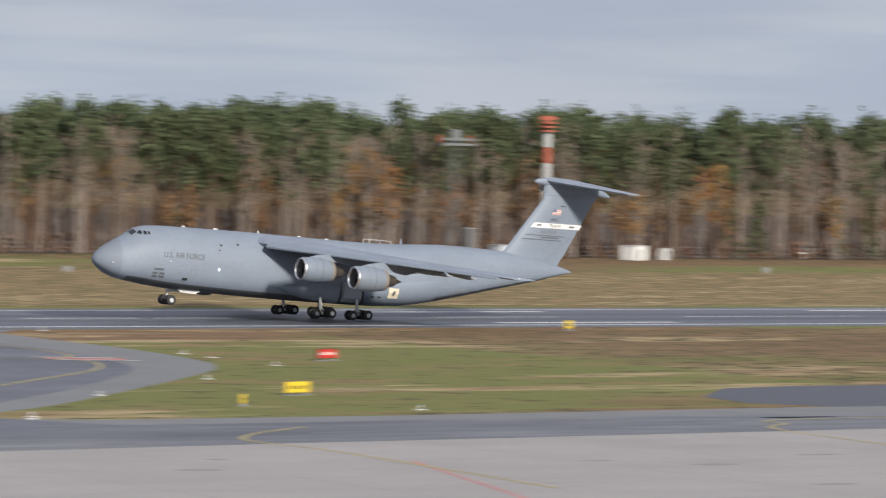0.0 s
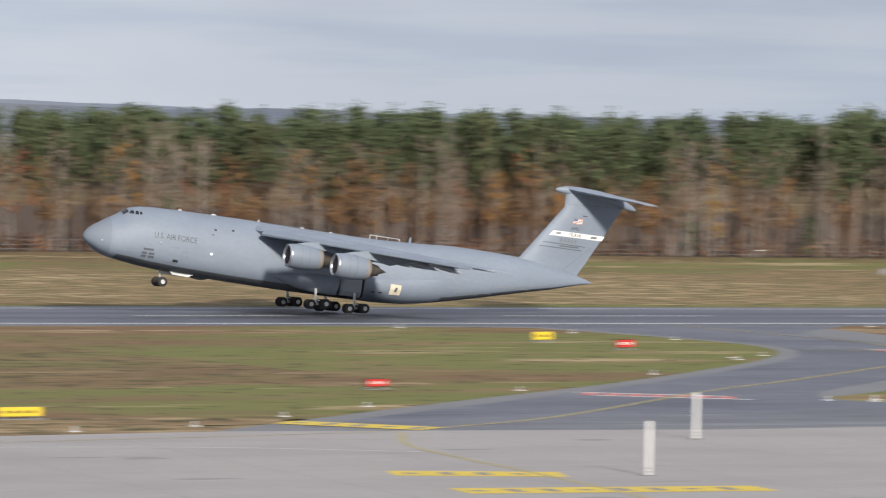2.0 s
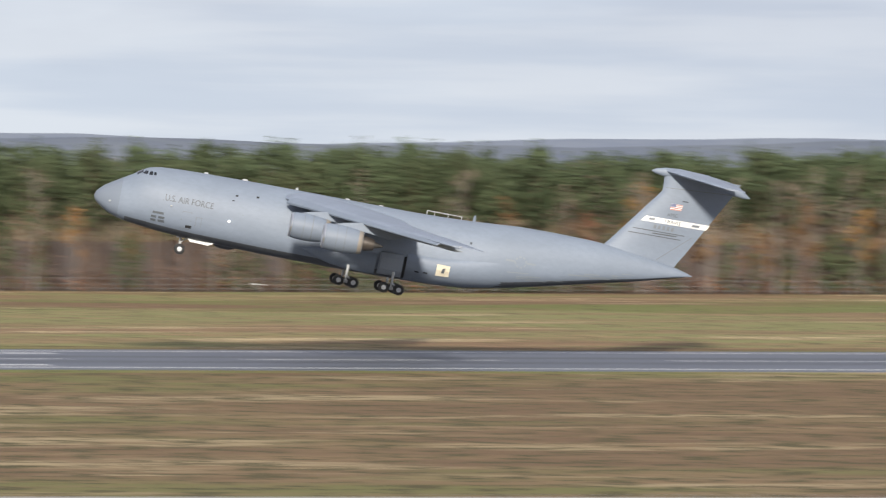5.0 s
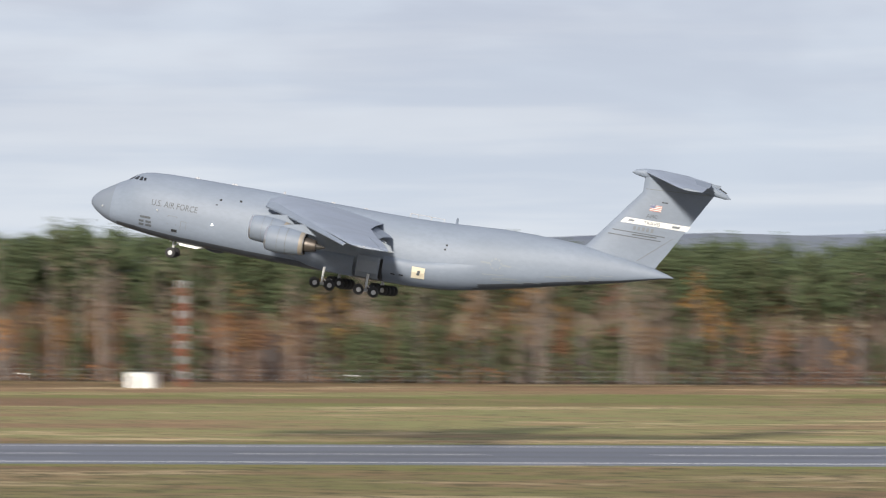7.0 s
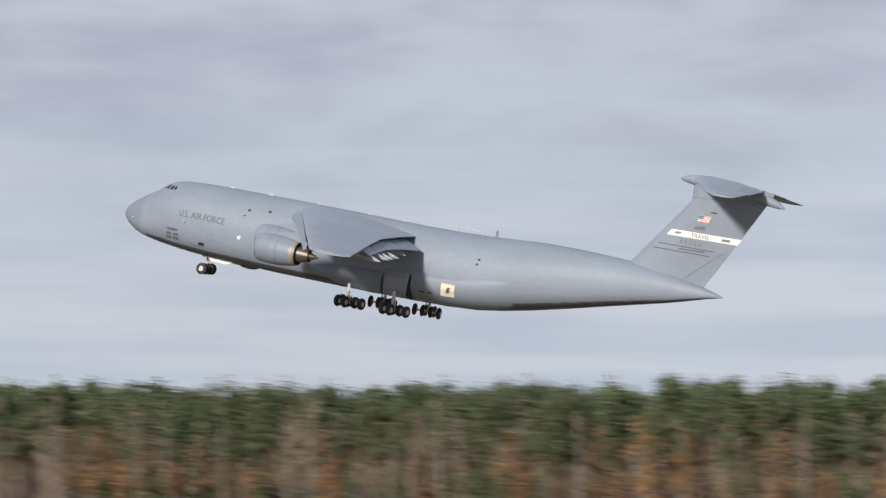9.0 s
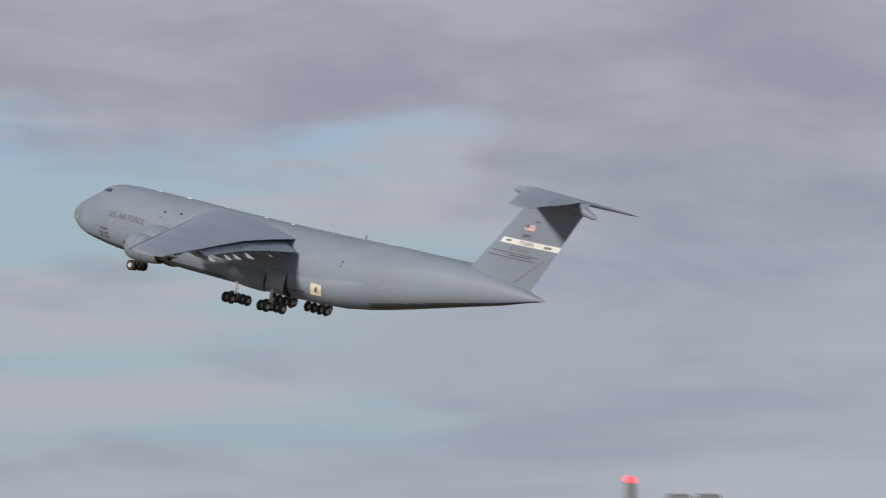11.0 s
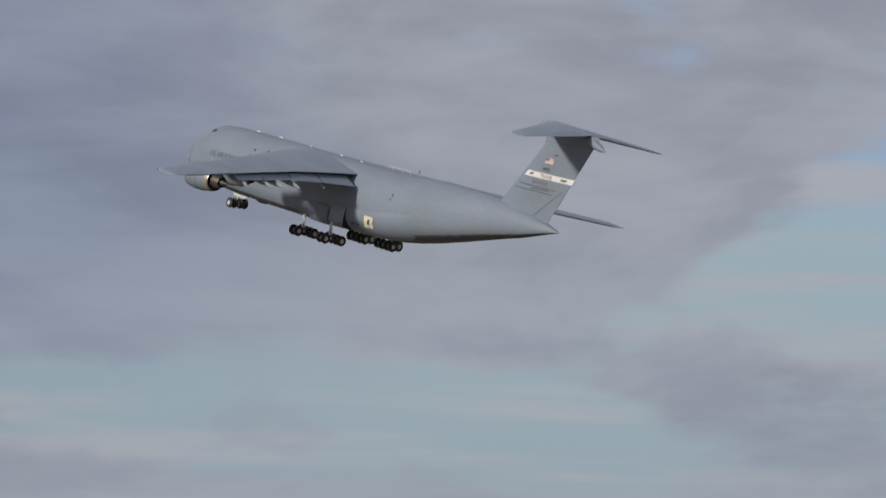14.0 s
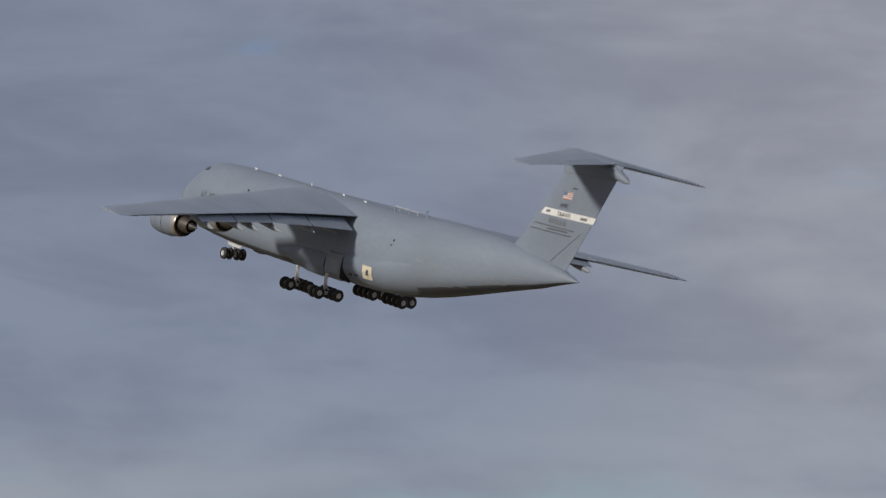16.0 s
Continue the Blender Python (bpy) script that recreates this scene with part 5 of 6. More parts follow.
# tree colours start a little light, with some distance haze in the base
NEEDLES = leafy("pine_needles", (0.078, 0.098, 0.052), (0.112, 0.128, 0.066), 0.32)
RUST = leafy("rust_leaves", (0.22, 0.112, 0.062), (0.17, 0.10, 0.064), 0.35)
GOLD = leafy("golden_leaves", (0.32, 0.16, 0.055), (0.24, 0.135, 0.058), 0.35)
TWIGS = leafy("bare_twigs", (0.20, 0.14, 0.108), (0.25, 0.185, 0.148), 0.35)
BRUSH = leafy("dry_brush", (0.105, 0.062, 0.033), (0.075, 0.058, 0.03), 0.5)
BARK = material("pine_bark", (0.15, 0.095, 0.066), 0.9, 0, (0.17, 0.11, 0.075), 0.6, 9, 0.6)
BIRCH = material("pale_bark", (0.32, 0.275, 0.24), 0.85, 0, (0.24, 0.195, 0.16), 0.7, 9, 0.6)


def tufts(rs, centres, size, each):
    """Ragged clumps of small triangles about the centres."""
    n = len(centres) * each
    c = np.repeat(np.asarray(centres, float), each, 0) + rs.normal(0, size * .55, (n, 3))
    a, b = rs.normal(0, 1, (n, 3)), rs.normal(0, 1, (n, 3))
    a *= (size * rs.uniform(.5, 1.0, n) / np.linalg.norm(a, axis=1))[:, None]
    b *= (size * rs.uniform(.4, .8, n) / np.linalg.norm(b, axis=1))[:, None]
    v = np.stack([c - a * .5 - b * .4, c + a * .5 - b * .3, c + b * .7], 1).reshape(-1, 3)
    return v, np.arange(3 * n).reshape(-1, 3)


def stem(rs, h, r, sides=6, steps=5, lean=.4):
    """A tapered, slightly bent trunk as triangles."""
    t = np.linspace(0, 1, steps + 1)
    bend = np.cumsum(rs.normal(0, lean / steps, (steps + 1, 2)), 0)
    bend[0] = 0
    ang = np.linspace(0, 2 * np.pi, sides, endpoint=False)
    rr = r * (1 - .82 * t)
    v = np.concatenate([np.stack([bend[i, 0] + rr[i] * np.cos(ang), bend[i, 1] + rr[i] * np.sin(ang), np.full(sides, t[i] * h)], 1) for i in range(steps + 1)])
    f = []
    for i in range(steps):
        for j in range(sides):
            a, b = i * sides + j, i * sides + (j + 1) % sides
            f += [(a, b, b + sides), (a, b + sides, a + sides)]
    return v, np.array(f)


def limb(a, b, r):
    a, b = np.asarray(a, float), np.asarray(b, float)
    w = np.cross(b - a, (0.3, 0.2, 1.0))
    w /= np.linalg.norm(w)
    u = np.cross(b - a, w)
    u /= np.linalg.norm(u)
    v = np.stack([a + w * r, a - w * r * .5 + u * r * .87, a - w * r * .5 - u * r * .87, b])
    return v, np.array([(0, 1, 3), (1, 2, 3), (2, 0, 3)])


def join(pieces):
    vs, fs, k = [], [], 0
    for v, f in pieces:
        vs.append(v)
        fs.append(f + k)
        k += len(v)
    return np.concatenate(vs), np.concatenate(fs)


def pine(rs, h):
    wood, tips = [stem(rs, h * .97, .24)], []
    low = h * rs.uniform(.44, .64)
    for i in range(rs.integers(28, 36)):
        z = low + (h - low) * rs.uniform(0, 1) ** .85
        reach = (1 - .62 * ((z - low) / (h - low)) ** 2.2) * rs.uniform(1.6, 4.4)
        t = rs.uniform(0, 2 * np.pi)
        end = np.array([np.cos(t) * reach, np.sin(t) * reach, z + rs.uniform(.0, 1.0)])
        wood.append(limb((0, 0, z - .5), end, .06))
        for s in (1.0, .75, .45):
            tips.append(end * (s, s, 1) + rs.normal(0, .55, 3))
    tips += [np.array([0, 0, h - q]) + rs.normal(0, 1, 3) * (.4 + .22 * q, .4 + .22 * q, .35) for q in (.9, 1.1, 1.3, 1.6, 2.0, 2.4, 2.9, 3.6)]
    for i in range(6):   # dead lower stubs
        z, t = rs.uniform(.15, .35) * h, rs.uniform(0, 6.28)
        wood.append(limb((0, 0, z), (np.cos(t) * 1.1, np.sin(t) * 1.1, z + .2), .03))
    return join(wood), tufts(rs, tips, 1.05, 7)


def young_pine(rs, h):
    """Green almost to the ground, cone-shaped and uneven."""
    wood, tips = [stem(rs, h * .96, .14)], []
    for i in range(30):
        z = h * rs.uniform(.06, .97)
        reach = (1.05 - z / h) * rs.uniform(.5, 1) * h * .24
        t = rs.uniform(0, 2 * np.pi)
        end = np.array([np.cos(t) * reach, np.sin(t) * reach, z])
        wood.append(limb((0, 0, z - .2), end, .04))
        tips += [end + rs.normal(0, .3, 3), end * (.55, .55, 1) + rs.normal(0, .3, 3)]
    return join(wood), tufts(rs, tips, .85, 6)


def broadleaf(rs, h, bare):
    wood, tips = [stem(rs, h * .95, .2, lean=.9)], []
    low = h * rs.uniform(.22, .4)
    for i in range(26 if bare else 17):
        z = low + (h - low) * rs.uniform(0, .95)
        reach = np.sin(np.pi * min(.95, .18 + .8 * (z - low) / (h - low))) * rs.uniform(.7, 1.15) * h * .15
        t = rs.uniform(0, 2 * np.pi)
        end = np.array([np.cos(t) * reach, np.sin(t) * reach, z + rs.uniform(.8, 2.2)])
        wood.append(limb((0, 0, z - .8), end, .06))
        for j in range(3):
            wood.append(limb(end * (.6, .6, 1) - (0, 0, .5), end + rs.normal(0, .7, 3) + (0, 0, .5), .03))
        tips += [end + rs.normal(0, .4, 3) for j in range(3)]
    return join(wood), tufts(rs, tips, .5 if bare else .75, 4 if bare else 7)


def mesh_of(name, v, f, mats, index=None):
    me = bpy.data.meshes.new(name)
    me.vertices.add(len(v))
    me.vertices.foreach_set("co", np.ascontiguousarray(v, dtype=np.float32).ravel())
    me.loops.add(3 * len(f))
    me.loops.foreach_set("vertex_index", np.ascontiguousarray(f, dtype=np.int32).ravel())
    me.polygons.add(len(f))
    me.polygons.foreach_set("loop_start", np.arange(0, 3 * len(f), 3, dtype=np.int32))
    if index is not None:
        me.polygons.foreach_set("material_index", np.ascontiguousarray(index, dtype=np.int32))
    me.update(calc_edges=True)
    for m in mats:
        me.materials.append(m)
    return me


rs = np.random.default_rng(11)
PINES = [pine(rs, h) for h in (24.6, 26.2, 25.4, 26.8, 23.8, 25.9)]
BARE = [broadleaf(rs, h, True) for h in (22.0, 24.5, 20.0, 23.5)]
RUSTY = [broadleaf(rs, h, False) for h in (13.5, 10.0, 17.5)]
GOLDEN = [broadleaf(rs, h, False) for h in (20.5, 11.0, 16.0)]
YOUNG = [young_pine(rs, h) for h in (8.5, 11.0, 13.5)]
KINDS = [(PINES, BARK, NEEDLES, "pine_tree", "tall pine with a bare trunk and a dark green crown", .40),
         (BARE, BIRCH, TWIGS, "bare_tree", "leafless tree with a pale trunk and brown twigs", .30),
         (RUSTY, BARK, RUST, "rusty_tree", "small tree with rust-brown autumn leaves", .15),
         (GOLDEN, BIRCH, GOLD, "golden_tree", "tree with golden-orange autumn leaves", .08),
         (YOUNG, BARK, NEEDLES, "young_pine", "young pine, dark green down to the ground", .08)]


def tall_at(x):
    return float(np.interp(x, [-330, -250, -120, 110, 230, 420, 520], [1.06, 1.04, .935, .915, .965, 1.0, 1.07]))


def draw_kind(x):
    """Kinds change along the edge: birches in the east, young pines in the middle, mixed autumn trees in the west."""
    east = float(np.interp(x, [-520, -160, -60, 60, 150, 700], [1.0, 1.0, .25, .25, 1.0, 1.15]))
    shares = [k[5] * (east if 0 < i < 4 else 1) for i, k in enumerate(KINDS)]
    shares[4] += (1 - min(east, 1)) * .45
    q = rs.uniform() * sum(shares)
    for i, share in enumerate(shares):
        q -= share
        if q < 0:
            return i
    return 0


masters = {}
for i, (shapes, bark, leaf, name, label, _) in enumerate(KINDS):
    for j, (wood, crown) in enumerate(shapes):
        masters[i, j] = (mesh_of("trunk", *wood, [bark]), mesh_of("crown", *crown, [leaf]))
# leaf litter under the trees
bm = bmesh.new()
loft(bm, [[(x, forest_edge(x) - 1.5, .03), (x, forest_edge(x) + 20, .06), (x, forest_edge(x) + 420, .06)] for x in range(-1500, 1501, 60)], caps=False, closed=False)
tagged(part("forest_floor", bm, material("leaf_litter", (0.055, 0.038, 0.024), 0.95, 0, (0.09, 0.055, 0.03), 0.15, 10, 0.7), None), "dark brown leaf litter under the wood", "forest floor", kind="structure")
# front row, tree by tree
for k in range(300):
    x = -520 + k * 4.0 + rs.uniform(-1.6, 1.6)
    y = forest_edge(x) + rs.uniform(1.5, 6)
    i = draw_kind(x)
    j = int(rs.integers(len(KINDS[i][0])))
    tree = tagged(new(KINDS[i][3]), KINDS[i][4], "tree", "trees at the wood's edge")
    tree.location, tree.rotation_euler = (x, y, 0), (0, 0, rs.uniform(0, 6.28))
    s = rs.uniform(.86, 1.0) * tall_at(x)
    tree.scale = (s, s, s * rs.uniform(.95, 1.04))
    for me in masters[i, j]:
        new(me.name.split(".")[0], me).parent = tree


def wood_belt(name, label, which, count, span, depth, rise=1.0, clumps=0):
    """Many trees of one kind behind the edge, as one mass."""
    shapes, bark, leaf = KINDS[which][:3]
    vs, fs, ms, k = [], [], [], 0
    heads = rs.uniform(*span, max(clumps, 1))
    for _ in range(count):
        x = float(rs.choice(heads) + rs.normal(0, 9)) if clumps else rs.uniform(*span)
        if which in (1, 2) and -120 < x < 110 and rs.uniform() < .6:
            continue
        y = forest_edge(x) + rs.uniform(*depth)
        t, s = rs.uniform(0, 6.28), rs.uniform(.88, 1.0) * rise * tall_at(x)
        c, d = np.cos(t) * s, np.sin(t) * s
        for m, (v, f) in enumerate(shapes[int(rs.integers(len(shapes)))]):
            vs.append(np.stack([v[:, 0] * c - v[:, 1] * d + x, v[:, 0] * d + v[:, 1] * c + y, v[:, 2] * s], 1))
            fs.append(f + k)
            ms.append(np.full(len(f), m))
            k += len(v)
    ob = new(name, mesh_of(name, np.concatenate(vs), np.concatenate(fs), [bark, leaf], np.concatenate(ms)))
    return tagged(ob, label, "trees", kind="stuff")


wood_belt("pine_wood", "dense dark green pine wood behind the airfield", 0, 2100, (-760, 720), (3, 50))
wood_belt("bare_wood", "leafless pale-trunked trees among the pines", 1, 760, (-780, 740), (-1, 20))
wood_belt("rusty_wood", "rust-brown autumn trees among the pines", 2, 380, (-780, 740), (0, 16))
wood_belt("golden_wood", "golden autumn trees among the pines", 3, 170, (-780, 740), (0, 30), clumps=52)
wood_belt("young_pine_wood", "young green pines along the wood's edge", 4, 330, (-560, 300), (-.5, 9), clumps=46)


def undergrowth(name, label, leaf, count, tall, spread):
    c = []
    for _ in range(count):
        x = rs.uniform(-780, 740)
        y = forest_edge(x) + rs.uniform(-1.5, spread)
        h = rs.uniform(.25, 1) * tall
        for z in np.arange(.3, h, .55):
            c.append((x + rs.normal(0, .8), y + rs.normal(0, .6), z))
    v, f = tufts(rs, c, .7, 4)
    v[:, 2] = np.maximum(v[:, 2], 0)
    return tagged(new(name, mesh_of(name, v, f, [leaf])), label, "bushes", kind="stuff")


undergrowth("brush", "brown leafless brushwood along the wood's edge", BRUSH, 2300, 3.6, 18)
undergrowth("rusty_brush", "low rust-coloured bushes along the wood's edge", RUST, 520, 4.0, 10)
undergrowth("golden_brush", "low yellow-orange bushes along the wood's edge", GOLD, 240, 3.6, 8)
undergrowth("twig_thicket", "tall thicket of bare grey-brown saplings", TWIGS, 700, 11.0, 26)


def fence():
    bm = bmesh.new()
    xs = [-900 + 4 * i for i in range(450)]
    for x in xs:
        y = forest_edge(x) - 4
        box(bm, (x - .05, y - .05, 0), (x + .05, y + .05, 2.4))
    for a, b in zip(xs, xs[1:]):
        for z in (.6, 1.3, 2.3):
            ya, yb = forest_edge(a) - 4, forest_edge(b) - 4
            q = [bm.verts.new(p) for p in ((a, ya, z), (b, yb, z), (b, yb, z + .03), (a, ya, z + .03))]
            bm.faces.new(q)
    tagged(part("perimeter_fence", bm, MASTGREY, None), "grey wire perimeter fence before the wood", "fence", kind="stuff")


fence()


def fence_plate(x):
    t = tagged(new("fence_plate"), "small white plate on the perimeter fence", "sign", "fence plates")
    t.location = (x, forest_edge(x) - 4.2, 0)
    bm = bmesh.new()
    box(bm, (-.55, -.04, 1.3), (.55, .04, 1.52), 0, .02)
    part("plate", bm, WHITE, t)
    bm = bmesh.new()
    rod(bm, (0, .06, 0), (0, .06, 1.5), .04, sides=6)
    part("post", bm, STRUT, t)


for x in (-186, -88, -314, 430, 612, -250, 20):
    fence_plate(x)


# ---- far hills ----
def ridge(name, dist, base, swing, seed, mat, label):
    bm = bmesh.new()
    rings = []
    for i in range(161):
        t = radians(-58 + 116 * i / 160)
        x, y = dist * math.sin(t), dist * math.cos(t)
        h = base + float(np.interp(-math.degrees(t), [-58, -34, -27, -23, -17, -8, 0, 6, 12, 25, 58], [2, 0, 1, 7, 11, 6, 6.5, 5, 1.5, 1, 4])) + swing * (noise.fractal((i * .15 + seed, seed, 0), 1.0, 2.0, 4) + .12 * noise.noise((i * .9, seed, 4)))
        rings.append([(x * .93, y * .93, -1), (x * .97, y * .97, h * .55), (x, y, max(h, 4)), (x * 1.05, y * 1.05, -1)])
    loft(bm, rings, caps=False, closed=False)
    return tagged(part(name, bm, mat, None, smooth=True), label, "hills", kind="structure")


# distance haze is mixed into both hill colours, paler on the farther ridge
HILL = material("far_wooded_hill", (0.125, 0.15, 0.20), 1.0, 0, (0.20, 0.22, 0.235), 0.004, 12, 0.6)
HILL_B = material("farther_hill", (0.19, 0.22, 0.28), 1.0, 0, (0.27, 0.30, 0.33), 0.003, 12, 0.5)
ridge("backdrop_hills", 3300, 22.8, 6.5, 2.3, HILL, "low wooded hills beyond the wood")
ridge("backdrop_far_hills", 4300, 24.5, 8.0, 8.1, HILL_B, "far hills on the horizon, pale blue with painted haze")


